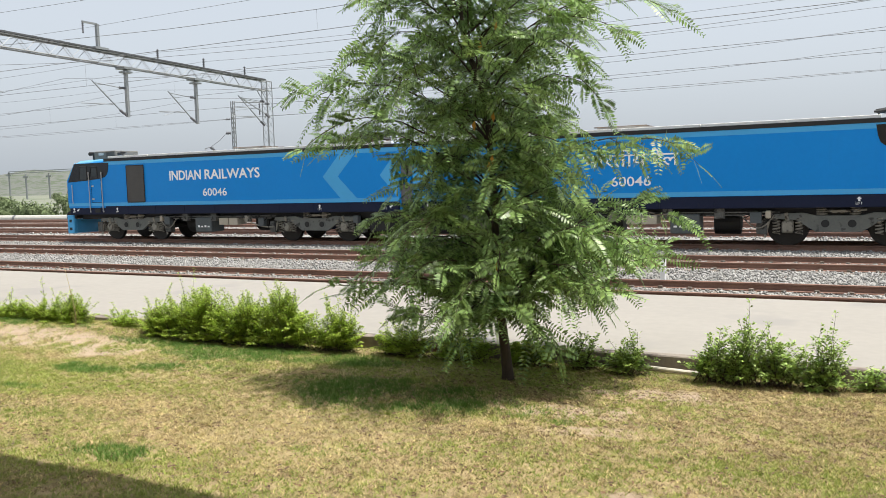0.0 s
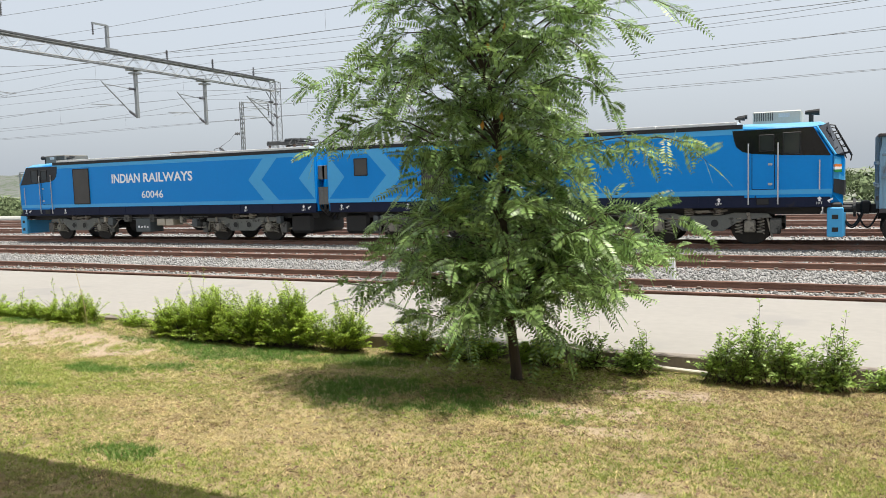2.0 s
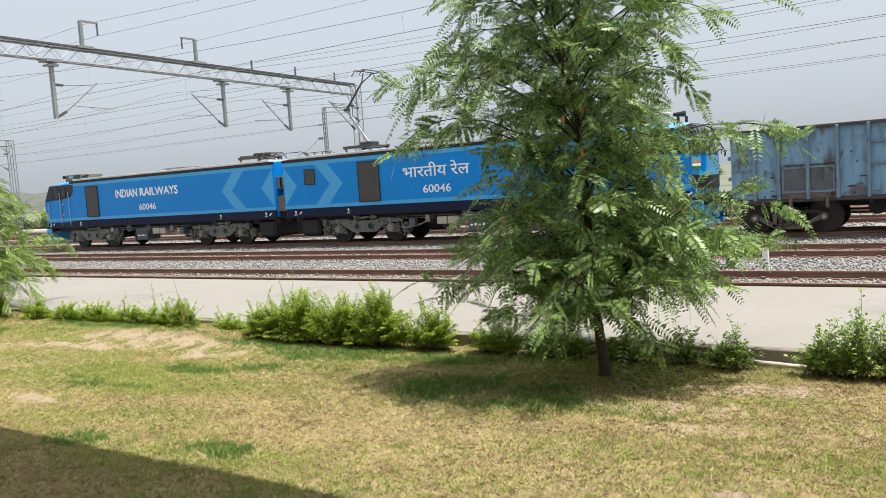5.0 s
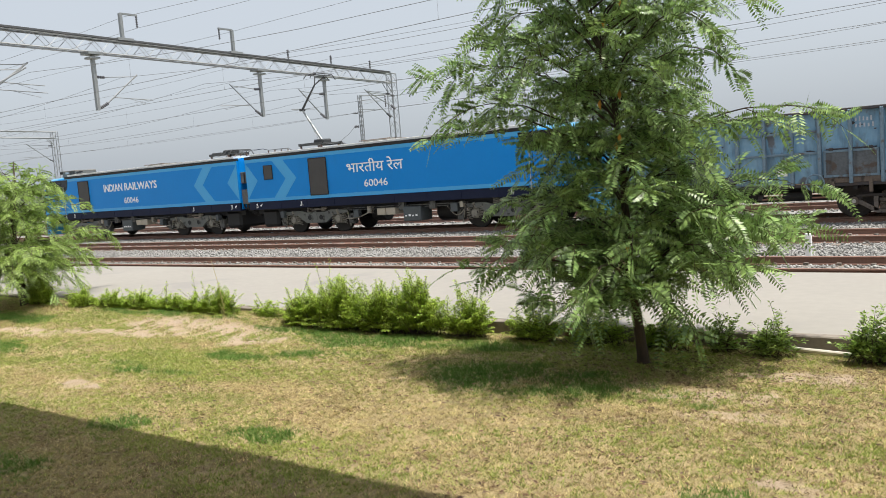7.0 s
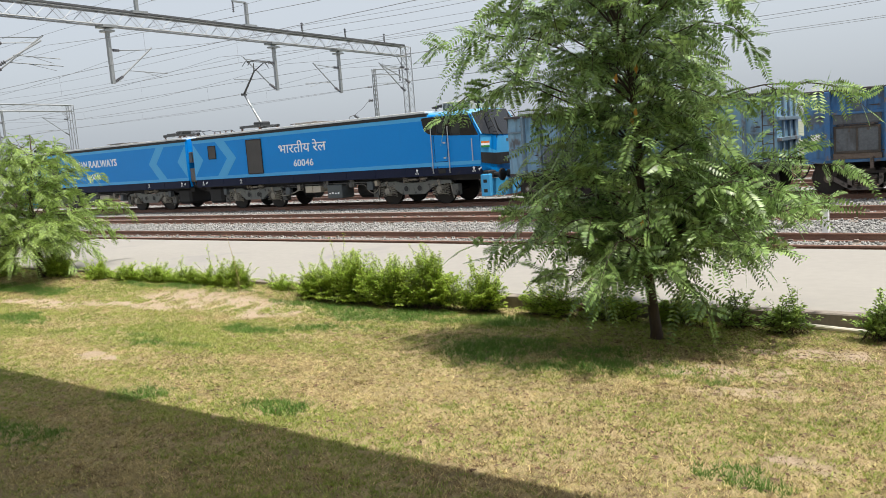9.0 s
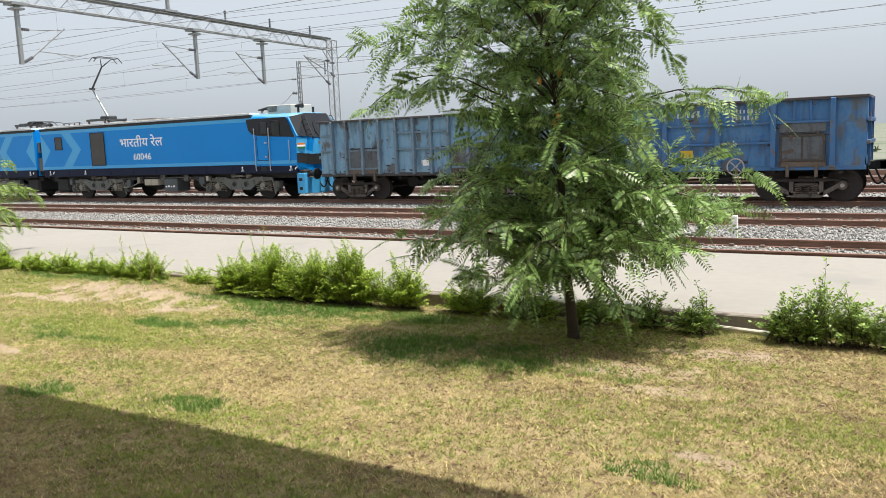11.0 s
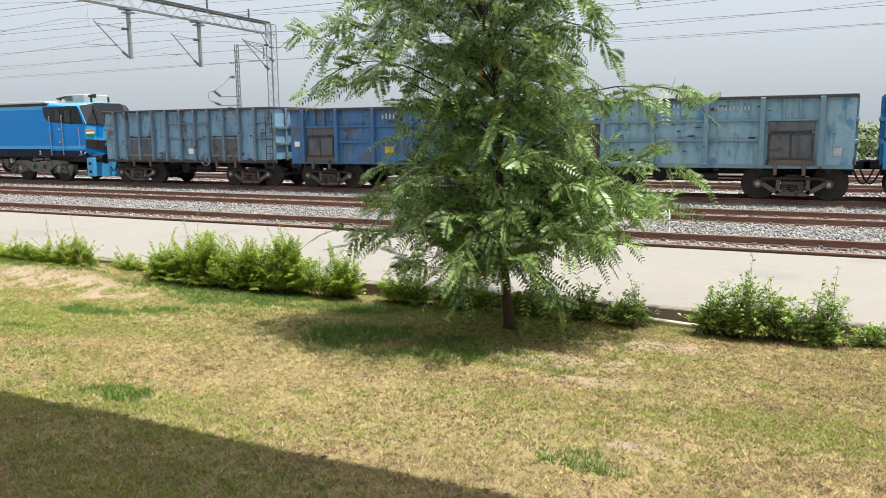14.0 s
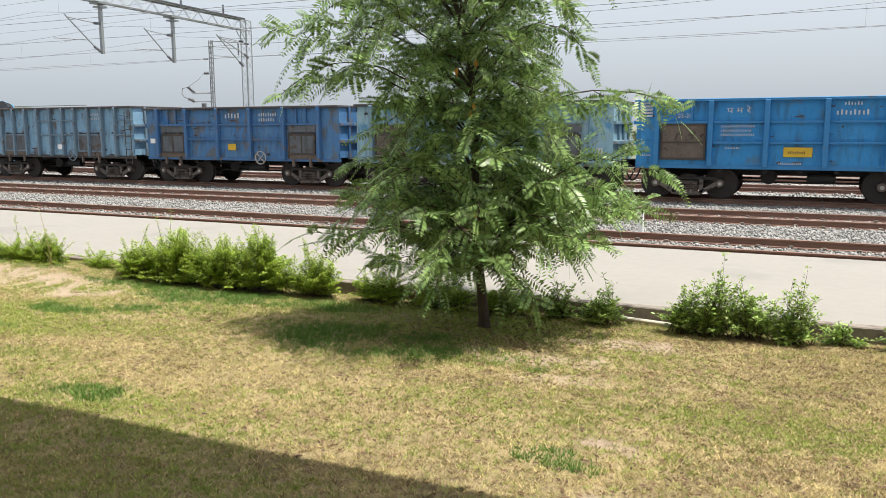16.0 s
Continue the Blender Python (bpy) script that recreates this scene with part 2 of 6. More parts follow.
M["plaster"] = mk("cream wall plaster", (0.62, 0.57, 0.47), (0.55, 0.5, 0.42), 0.8, 14, 0.9, bump=0.1)


# ---------------------------------------------------------------- mesh helpers
def islands(bm):
    """The connected pieces of a bmesh, each as a bmesh of its own."""
    seen, out = set(), []
    for v in bm.verts:
        if v in seen:
            continue
        stack, group = [v], []
        seen.add(v)
        while stack:
            a = stack.pop()
            group.append(a)
            for e in a.link_edges:
                b = e.other_vert(a)
                if b not in seen:
                    seen.add(b)
                    stack.append(b)
        one = bmesh.new()
        made = {a: one.verts.new(a.co) for a in group}
        for f in {f for a in group for f in a.link_faces}:
            one.faces.new([made[a] for a in f.verts])
        out.append(one)
    bm.free()
    return out


def pieces(name, bm, material, parent, label=""):
    """Like part(), but every separate piece becomes an object of its own."""
    return [part(name, one, material, parent, label) for one in islands(bm)]


def part(name, bm, material, parent=None, label="", smooth=False):
    """Links a bmesh as one mesh object under a thing or a part."""
    bmesh.ops.recalc_face_normals(bm, faces=bm.faces)
    me = bpy.data.meshes.new(name)
    bm.to_mesh(me)
    bm.free()
    me.materials.append(M[material] if isinstance(material, str) else material)
    if smooth:
        for p in me.polygons:
            p.use_smooth = True
    ob = new(name, me)
    ob.parent = parent
    if label:
        tagged(ob, label)
    return ob


def raw(name, verts, faces, material, parent=None, label=""):
    me = bpy.data.meshes.new(name)
    me.from_pydata(verts, [], faces) if not isinstance(verts, np.ndarray) else fill(me, verts, faces)
    me.materials.append(M[material])
    ob = new(name, me)
    ob.parent = parent
    if label:
        tagged(ob, label)
    return ob


def fill(me, v, f):
    """Vertices (n, 3) and faces (m, k), all with k corners."""
    m, k = f.shape
    me.vertices.add(len(v))
    me.vertices.foreach_set("co", np.ascontiguousarray(v, dtype=np.float32).ravel())
    me.loops.add(m * k)
    me.loops.foreach_set("vertex_index", np.ascontiguousarray(f, dtype=np.int32).ravel())
    me.polygons.add(m)
    me.polygons.foreach_set("loop_start", np.arange(0, m * k, k, dtype=np.int32))
    me.update(calc_edges=True)


def box(bm, x0, x1, y0, y1, z0, z1, bevel=0.0):
    r = bmesh.ops.create_cube(bm, size=1.0)
    for v in r["verts"]:
        v.co = Vector((x0 + (v.co.x + 0.5) * (x1 - x0), y0 + (v.co.y + 0.5) * (y1 - y0), z0 + (v.co.z + 0.5) * (z1 - z0)))
    if bevel:
        edges = {e for v in r["verts"] for e in v.link_edges}
        bmesh.ops.bevel(bm, geom=list(edges), offset=bevel, segments=1, affect="EDGES")
    return bm


def boxes(*rows, bevel=0.0):
    bm = bmesh.new()
    for r in rows:
        box(bm, *r, bevel=bevel)
    return bm


def rod(bm, a, b, r, seg=8, r2=None):
    """A tapered round bar from a to b."""
    a, b = Vector(a), Vector(b)
    d = b - a
    m = Matrix.Translation((a + b) / 2) @ d.to_track_quat("Z", "Y").to_matrix().to_4x4()
    bmesh.ops.create_cone(bm, cap_ends=True, segments=seg, radius1=r, radius2=r if r2 is None else r2, depth=d.length, matrix=m)
    return bm


def rods(r, *pairs, seg=6):
    bm = bmesh.new()
    for a, b in pairs:
        rod(bm, a, b, r, seg)
    return bm


def tube(bm, pts, r, seg=6):
    """A round tube through the points; r is one radius or one for each point."""
    pts = [Vector(p) for p in pts]
    rs = r if isinstance(r, (list, tuple)) else [r] * len(pts)
    rings = []
    for i, p in enumerate(pts):
        d = (pts[min(i + 1, len(pts) - 1)] - pts[max(i - 1, 0)]).normalized()
        u = d.cross(Vector((0.13, 0.29, 0.95)))
        if u.length < 0.05:
            u = d.cross(Vector((1, 0, 0)))
        u.normalize()
        w = d.cross(u)
        rings.append([bm.verts.new(p + (u * math.cos(2 * math.pi * k / seg) + w * math.sin(2 * math.pi * k / seg)) * rs[i]) for k in range(seg)])
    for a, b in zip(rings, rings[1:]):
        for k in range(seg):
            bm.faces.new((a[k], a[(k + 1) % seg], b[(k + 1) % seg], b[k]))
    bm.faces.new(rings[0][::-1])
    bm.faces.new(rings[-1])
    return bm


def plate(bm, pts, y0, y1):
    """A flat shape given in x and z, thick from y0 to y1."""
    a = [bm.verts.new((x, y0, z)) for x, z in pts]
    b = [bm.verts.new((x, y1, z)) for x, z in pts]
    bm.faces.new(a)
    bm.faces.new(b[::-1])
    for i in range(len(pts)):
        j = (i + 1) % len(pts)
        bm.faces.new((a[i], b[i], b[j], a[j]))
    return bm


def hull(points):
    bm = bmesh.new()
    for p in points:
        bm.verts.new(p)
    r = bmesh.ops.convex_hull(bm, input=bm.verts)
    loose = [v for v in bm.verts if not v.link_faces]
    bmesh.ops.delete(bm, geom=loose, context="VERTS")
    bmesh.ops.dissolve_limit(bm, angle_limit=0.02, verts=bm.verts, edges=bm.edges)
    return bm


def empty(name, x=0.0, y=0.0, z=0.0, label="", category="", group="", kind=""):
    ob = new(name)
    ob.empty_display_size = 0.2
    ob.location = (x, y, z)
    return tagged(ob, label, category, group, kind)


def lettering(name, text, x0, x1, z0, z1, y, material, parent, bold=0.0):
    """Words as a thin mesh that faces -y, fitted into a box."""
    cu = bpy.data.curves.new(name, "FONT")
    cu.body = text
    cu.extrude = 0.004
    cu.offset = bold
    cu.resolution_u = 3
    tmp = new(name, cu)
    bpy.context.view_layer.update()
    me = bpy.data.meshes.new_from_object(tmp.evaluated_get(bpy.context.evaluated_depsgraph_get()))
    bpy.data.objects.remove(tmp)
    v = np.empty(len(me.vertices) * 3, dtype=np.float32)
    me.vertices.foreach_get("co", v)
    v = v.reshape(-1, 3)
    lo, hi = v.min(0), v.max(0)
    out = np.empty_like(v)
    out[:, 0] = x0 + (v[:, 0] - lo[0]) / (hi[0] - lo[0]) * (x1 - x0)
    out[:, 2] = z0 + (v[:, 1] - lo[1]) / (hi[1] - lo[1]) * (z1 - z0)
    out[:, 1] = y - v[:, 2]
    me.vertices.foreach_set("co", out.ravel())
    me.materials.clear()
    me.materials.append(M[material])
    me.update()
    ob = new(name, me)
    ob.parent = parent
    return ob


# ---------------------------------------------------------------- the setting
LAWN, APRON = -0.25, -0.055
TRACKS = [16.84, 22.44, 27.80, 33.2, 38.6, 44.0]
GAUGE = 0.87


def flat_sheet(name, x0, x1, y0, y1, z, material, nx=2, ny=2, rough=0.0, label="", category="", thick=0.3):
    bm = bmesh.new()
    grid = [[bm.verts.new((x0 + (x1 - x0) * i / nx, y0 + (y1 - y0) * j / ny,
                           z + rough * noise.noise(Vector((x0 + (x1 - x0) * i / nx, y0 + (y1 - y0) * j / ny, 0.3)) * 1.3))) for i in range(nx + 1)] for j in range(ny + 1)]
    for j in range(ny):
        for i in range(nx):
            bm.faces.new((grid[j][i], grid[j][i + 1], grid[j + 1][i + 1], grid[j + 1][i]))
    ob = part(name, bm, material)
    return tagged(ob, label, category, kind="structure")


flat_sheet("ground", -2500, 2500, -800, 3200, -0.75, "far_ground", 20, 16, label="dry scrubby ground reaching the horizon", category="ground")
# Lush tufts; the one at (-4.8, 8.2) also deepens the tree's shadow by colour.
GREEN_SPOTS = [(-9.3, 9.5, 1.3, 0.25), (-8.0, 9.5, 1.3, 0.22), (-10.4, 9.62, 0.8, 0.2), (-14.2, 9.85, 2.4, 0.12), (-6.6, 9.75, 1.0, 0.2), (-8.25, 5.1, 0.45, 0.22), (-9.8, 6.9, 0.45, 0.13), (-8.5, 3.6, 1.0, 0.3), (-8.4, 8.35, 0.7, 0.3), (-8.5, 9.15, 1.0, 0.3), (-7.6, 9.4, 0.9, 0.25), (-4.8, 8.2, 1.5, 0.65), (-1.55, 5.7, 0.35, 0.16),
               (-6.4, 5.3, 0.35, 0.15), (-9.6, 7.9, 0.7, 0.25), (-2.85, 7.85, 0.25, 0.10), (-10.8, 6.9, 0.7, 0.16), (-18.0, 6.5, 1.2, 0.4), (-15.0, 7.0, 0.9, 0.3), (-19, 9.0, 1.8, 0.4), (-6.9, 9.6, 1.2, 0.3)]
BARE_SPOTS = [(-12.6, 9.2, 2.6, 0.7), (-10.6, 8.85, 0.9, 0.32), (-14.2, 8.6, 1.7, 0.35), (-10.7, 5.95, 0.5, 0.24), (-2.3, 7.6, 0.6, 0.25), (-2.7, 8.3, 0.9, 0.35), (-1.3, 6.1, 0.35, 0.16), (-16.5, 8.1, 1.6, 0.4), (-1.1, 5.0, 0.4, 0.2), (-1.9, 9.3, 0.9, 0.25)]


def cheap_noise(px, py, scale, seed):
    rg = np.random.default_rng(seed)
    v = np.zeros(len(px))
    for k in range(7):
        a, b, c = rg.normal(0, scale, 2).tolist() + [rg.random() * 6.28]
        v += np.sin(px * a + py * b + c)
    return v / 7


def ground_height(px, py):
    bank = np.clip((-9.5 - px) / 2.5, 0, 1) * np.clip((py - 9.0) / 1.3, 0, 1)    # soil heaped against the kerb
    return LAWN + 0.15 * bank * bank * (3 - 2 * bank) + 0.03 * cheap_noise(px, py, 1.5, 21) + 0.006 * cheap_noise(px, py, 6.0, 22)


def spots(px, py, rows):
    m = np.zeros(len(px))
    px, py = px + 0.45 * cheap_noise(px, py, 3.0, 41) + 0.2 * cheap_noise(px, py, 9.0, 43), py + 0.30 * cheap_noise(px, py, 3.5, 42) + 0.12 * cheap_noise(px, py, 9.0, 44)
    for cx, cy, rx, ry in rows:
        m = np.maximum(m, np.clip(1.4 - ((px - cx) / rx) ** 2 - ((py - cy) / ry) ** 2, 0, 1))
    return m


def lawn_sheet():
    """One sheet, finer where it is seen, with the bare spots as an attribute."""
    xs = np.concatenate([np.arange(-70, -24, 2.0), np.arange(-24, 3, 0.12), np.arange(3, 46, 3.0)])
    ys = np.concatenate([np.arange(-6, 3, 1.0), np.linspace(3, 10.42, 72)])
    X, Yg = np.meshgrid(xs, ys)
    Z = ground_height(X.ravel(), Yg.ravel())
    v = np.stack([X.ravel(), Yg.ravel(), Z], 1)
    nx, ny = len(xs), len(ys)
    i = (np.arange(ny - 1)[:, None] * nx + np.arange(nx - 1)[None]).ravel()
    ob = raw("lawn", v, np.stack([i, i + 1, i + nx + 1, i + nx], 1), "soil")
    at = ob.data.attributes.new("bare", "FLOAT", "POINT")
    at.data.foreach_set("value", spots(v[:, 0], v[:, 1], BARE_SPOTS).astype(np.float32))
    tagged(ob, "dry yellowish lawn with bare sandy patches", "lawn", kind="structure")


lawn_sheet()
flat_sheet("trackbed", -420, 160, 15.6, 47.5, -0.20, "ballast", 290, 60, 0.05, "grey crushed stone ballast between the tracks", "ballast")

apron = empty("pavement", label="pale concrete apron beside the track", category="pavement", kind="structure")
part("slab", boxes((-420, 160, 10.62, 15.86, -0.5, APRON), bevel=0.012), "concrete", apron)
kerb_stone = boxes((-1.19, 1.19, 10.44, 10.612, -0.45, APRON + 0.008), bevel=0.015)
first = part("kerb_stone", kerb_stone, "kerb", apron)
first.location.x = 1.2
for i in range(1, 30):
    k = bpy.data.objects.new("kerb_stone", first.data)
    scene.collection.objects.link(k)
    k.parent = apron
    k.location = (1.2 - 2.4 * i + 0.0, 0.012 * ((i * 7) % 3 - 1), 0.006 * ((i * 5) % 3 - 1))


def rail_profile():
    return [(-0.075, -0.172), (-0.075, -0.155), (-0.012, -0.135), (-0.010, -0.050), (-0.036, -0.036), (-0.036, -0.006), (-0.028, 0.0),
            (0.028, 0.0), (0.036, -0.006), (0.036, -0.036), (0.010, -0.050), (0.012, -0.135), (0.075, -0.155), (0.075, -0.172)]


def rail(y, x0, x1, parent, dark):
    bm = bmesh.new()
    a = [bm.verts.new((x0, y + u, v)) for u, v in rail_profile()]
    b = [bm.verts.new((x1, y + u, v)) for u, v in rail_profile()]
    for i in range(len(a)):
        j = (i + 1) % len(a)
        bm.faces.new((a[i], b[i], b[j], a[j]))
    part("rail", bm, dark, parent)


for i, yc in enumerate(TRACKS):
    tr = empty("railway_track", 0, 0, 0, "rusty broad gauge railway track on ballast", "track", "railway tracks", "structure")
    rail(yc - GAUGE, -420, 160, tr, "rail_rust")
    rail(yc + GAUGE, -420, 160, tr, "rail_rust")
    if i < 3:
        sl = boxes((-0.12, 0.12, -1.36, 1.36, -0.36, -0.172), bevel=0.02)
        for sy in (-GAUGE - 0.11, -GAUGE + 0.11, GAUGE - 0.11, GAUGE + 0.11):
            box(sl, -0.05, 0.05, sy - 0.035, sy + 0.035, -0.18, -0.115, bevel=0.012)
        me = part("sleeper", sl, "sleeper", tr)
        me.location = (4.0, yc, 0)
        for k in range(1, 95):
            s2 = bpy.data.objects.new("sleeper", me.data)
            scene.collection.objects.link(s2)
            s2.parent = tr
            s2.location = (4.0 - 0.62 * k, yc, 0.004 * ((k * 7) % 5 - 2))

# a white marker post between the tracks
post = empty("marker_post", -3.55, 18.5, -0.2, "short white painted concrete marker post in ballast", "post")
part("shaft", boxes((-0.065, 0.065, -0.05, 0.05, 0, 0.60), bevel=0.015), "white_paint", post)
part("footing", boxes((-0.12, 0.12, -0.1, 0.1, -0.1, 0.05), bevel=0.02), "sleeper", post)

# crushed stones on the trackbed
rng = np.random.default_rng(5)
OCT = np.array([(1, 0, 0), (-1, 0, 0), (0, 1, 0), (0, -1, 0), (0, 0, 1), (0, 0, -1)], dtype=float)
OCT_F = np.array([(0, 2, 4), (2, 1, 4), (1, 3, 4), (3, 0, 4), (2, 0, 5), (1, 2, 5), (3, 1, 5), (0, 3, 5)])


def stones(name, count, x0, x1, bands, size, label):
    xs = x1 - (x1 - x0) * rng.random(count) ** 1.35
    w = np.array([b[1] - b[0] for b in bands])
    pick = rng.choice(len(bands), count, p=w / w.sum())
    lo = np.array([b[0] for b in bands])[pick]
    ys = lo + w[pick] * rng.random(count)
    zs = -0.185 + 0.03 * rng.random(count)
    sc = size * (0.6 + 0.8 * rng.random((count, 1, 1))) * (0.6 + 0.8 * rng.random((count, 1, 3)))
    v = OCT[None] * sc * (0.8 + 0.5 * rng.random((count, 6, 1)))
    a, b = rng.random(count) * 6.283, rng.random(count) * 6.283
    ca, sa, cb, sb = np.cos(a)[:, None], np.sin(a)[:, None], np.cos(b)[:, None], np.sin(b)[:, None]
    x, y, z = v[..., 0], v[..., 1], v[..., 2]
    x, z = x * cb + z * sb, -x * sb + z * cb
    x, y = x * ca - y * sa, x * sa + y * ca
    v = np.stack([x + xs[:, None], y + ys[:, None], z + zs[:, None]], -1).reshape(-1, 3)
    f = (OCT_F[None] + 6 * np.arange(count)[:, None, None]).reshape(-1, 3)
    return tagged(raw(name, v, f, "stone"), label, "ballast", kind="stuff")


stones("ballast_stones", 50000, -42, 4, [(16.1, 17.55), (17.85, 21.4), (21.75, 23.15), (23.45, 26.8)], 0.031, "loose grey crushed stones between the rails")
stones("ballast_stones", 8000, -60, 6, [(27.1, 28.5), (28.8, 37.5)], 0.05, "loose grey crushed stones between far tracks")


# ---------------------------------------------------------------- overhead line
def lattice(bm, a, b, w, d, step, chord, lace, across):
    """A four-chord lattice girder from a to b; across is its width direction, w its width and d its depth."""
    a, b = Vector(a), Vector(b)
    ax = (b - a).normalized()
    u = Vector(across).normalized()
    v = ax.cross(u).normalized()
    corners = [u * (su * w / 2) + v * (sv * d / 2) for su, sv in ((-1, -1), (1, -1), (1, 1), (-1, 1))]
    for c in corners:
        rod(bm, a + c, b + c, chord, 4)
    n = max(2, int((b - a).length / step))
    for i in range(n):
        p, q = a + (b - a) * (i / n), a + (b - a) * ((i + 1) / n)
        for k in range(4):
            c, e = corners[k], corners[(k + 1) % 4]
            rod(bm, p + (c if i % 2 else e), q + (e if i % 2 else c), lace, 3)
    return bm


def insulator(bm, a, b, r=0.055, n=5):
    a, b = Vector(a), Vector(b)
    pts, rs = [a], [r * 0.5]
    for i in range(n):
        for q, k in ((0.2, 0.5), (0.35, 1.0), (0.65, 1.0), (0.8, 0.5)):
            pts.append(a + (b - a) * ((i + q) / n))
            rs.append(r * k)
    tube(bm, pts + [b], rs + [r * 0.5], 8)


def cantilever(parent, x, y_post, z_low, z_top, side, reach=2.6):
    """The bracket that holds the contact wire: a slanted tube, a stay above it and a registration arm."""
    z_end = z_top + 0.05
    bm = bmesh.new()
    rod(bm, (x, y_post + side * 0.55, z_low + 0.35), (x, y_post + side * reach, z_end), 0.045, 6)
    rod(bm, (x, y_post + side * 0.5, z_top - 0.2), (x, y_post + side * (reach - 0.25), z_end - 0.12), 0.026, 5)
    rod(bm, (x, y_post + side * 1.1, z_low + 0.75), (x, y_post + side * (reach + 0.9), z_low + 0.66), 0.026, 5)
    rod(bm, (x, y_post + side * 2.0, z_low + 0.72), (x, y_post + side * (reach + 0.5), z_low + 0.42), 0.014, 5)
    pieces("bracket_tube", bm, "galv", parent)
    bm = bmesh.new()
    insulator(bm, (x, y_post + side * 0.14, z_low + 0.12), (x, y_post + side * 0.66, z_low + 0.42), 0.095)
    insulator(bm, (x, y_post + side * 0.1, z_top - 0.2), (x, y_post + side * 0.6, z_top - 0.2), 0.085)
    pieces("insulator", bm, "insulator", parent, "grey ribbed insulator")


def portal(x, y_near, y_far, z_near, z_far, detail=True):
    g = empty("portal_gantry", label="galvanised steel lattice portal gantry over the tracks", category="gantry", group="overhead line gantries")
    for y, z in ((y_near, z_near), (y_far, z_far)):
        bm = bmesh.new()
        lattice(bm, (x, y, -0.6), (x, y, z), 0.55, 0.62, 0.62, 0.045, 0.02, (1, 0, 0))
        part("mast", bm, "galv", g)
        part("mast_base", boxes((x - 0.6, x + 0.6, y - 0.6, y + 0.6, -0.8, -0.1), bevel=0.04), "sleeper", g)
    bm = bmesh.new()
    lattice(bm, (x, y_near - 0.2, z_near - 0.38), (x, y_far + 0.2, z_far - 0.38), 0.5, 0.75, 0.75, 0.045, 0.018, (1, 0, 0))
    part("boom", bm, "galv", g)
    bm = bmesh.new()
    for s, y, z in ((1, y_near, z_near), (-1, y_far, z_far)):
        rod(bm, (x - 0.2, y + s * 0.25, z - 1.6), (x - 0.2, y + s * 1.0, z - 0.75), 0.04, 4)
        rod(bm, (x + 0.2, y + s * 0.25, z - 1.6), (x + 0.2, y + s * 1.0, z - 0.75), 0.04, 4)
    pieces("knee_brace", bm, "galv", g)
    if detail:
        part("cable_tray", hull([(x - 0.3, y_near + 1.0, z_near + 0.04), (x + 0.3, y_near + 1.0, z_near + 0.04), (x - 0.3, y_near + 1.0, z_near + 0.14), (x + 0.3, y_near + 1.0, z_near + 0.14),
                                 (x - 0.3, y_far - 0.4, z_far + 0.04), (x + 0.3, y_far - 0.4, z_far + 0.04), (x - 0.3, y_far - 0.4, z_far + 0.14), (x + 0.3, y_far - 0.4, z_far + 0.14)]), "galv_dark", g)
    return g


GX = -41.5
gantry = portal(GX, 19.1, 52.6, 11.25, 10.65)


def boom_z(y):
    return 11.25 - 0.6 * (y - 19.1) / 33.5


for y, tip, side in ((26.08, 7.2, 1), (38.25, 6.98, -1), (44.55, 6.86, -1)):
    top = boom_z(y) - 0.8
    bm = boxes((GX - 0.1, GX + 0.1, y - 0.1, y + 0.1, tip, top), bevel=0.01)
    part("drop_arm", bm, "galv", gantry)
    part("clamp_plate", boxes((GX - 0.4, GX + 0.4, y - 0.45, y + 0.45, top - 0.08, top + 0.06), (GX - 0.3, GX + 0.3, y - 0.3, y + 0.3, top - 0.3, top - 0.2)), "galv", gantry)
    cantilever(gantry, GX, y, tip, tip + 2.05, side, 2.7)
cantilever(gantry, GX, 19.4, 7.4, 9.55, 1, 3.0)
cantilever(gantry, GX + 0.5, 19.4, 7.7, 9.2, 1, 2.6)
cantilever(gantry, GX, 52.3, 7.0, 9.2, -1, 3.2)
cantilever(gantry, GX + 0.5, 52.3, 7.6, 9.0, -1, 3.6)
for y in (28.1, 36.2):
    zb = boom_z(y) + 0.1
    side = -1 if y > 30 else 1
    part("top_post", boxes((GX - 0.09, GX + 0.09, y - 0.09, y + 0.09, zb + 0.1, zb + 1.55), (GX - 0.35, GX + 0.35, y - 0.5, y + 0.5, zb - 0.02, zb + 0.12),
                           (GX - 0.06, GX + 0.06, min(y, y + side * 1.1), max(y, y + side * 1.1), zb + 1.5, zb + 1.6)), "galv", gantry)
    bm = bmesh.new()
    insulator(bm, (GX, y + side * 1.05, zb + 1.5), (GX, y + side * 1.05, zb + 0.85), 0.07)
    pieces("insulator", bm, "insulator", gantry, "hanging grey insulator")
for y in (41.1, 45.5, 50.0):
    bm = bmesh.new()
    insulator(bm, (GX, y, boom_z(y) + 0.12), (GX, y, boom_z(y) + 0.85), 0.09, 6)
    pieces("insulator", bm, "insulator", gantry, "upright dark insulator")

second = portal(GX - 52.0, 19.1, 52.6, 11.25, 10.65, False)
for y, side in ((38.25, -1), (44.55, -1)):
    part("drop_arm", boxes((GX - 52.1, GX - 51.9, y - 0.1, y + 0.1, 7.0, boom_z(y) - 0.8)), "galv", second)
cantilever(second, GX - 52, 52.3, 7.0, 9.2, -1, 3.2)
cantilever(second, GX - 52, 44.55, 6.86, 8.9, -1, 2.7)

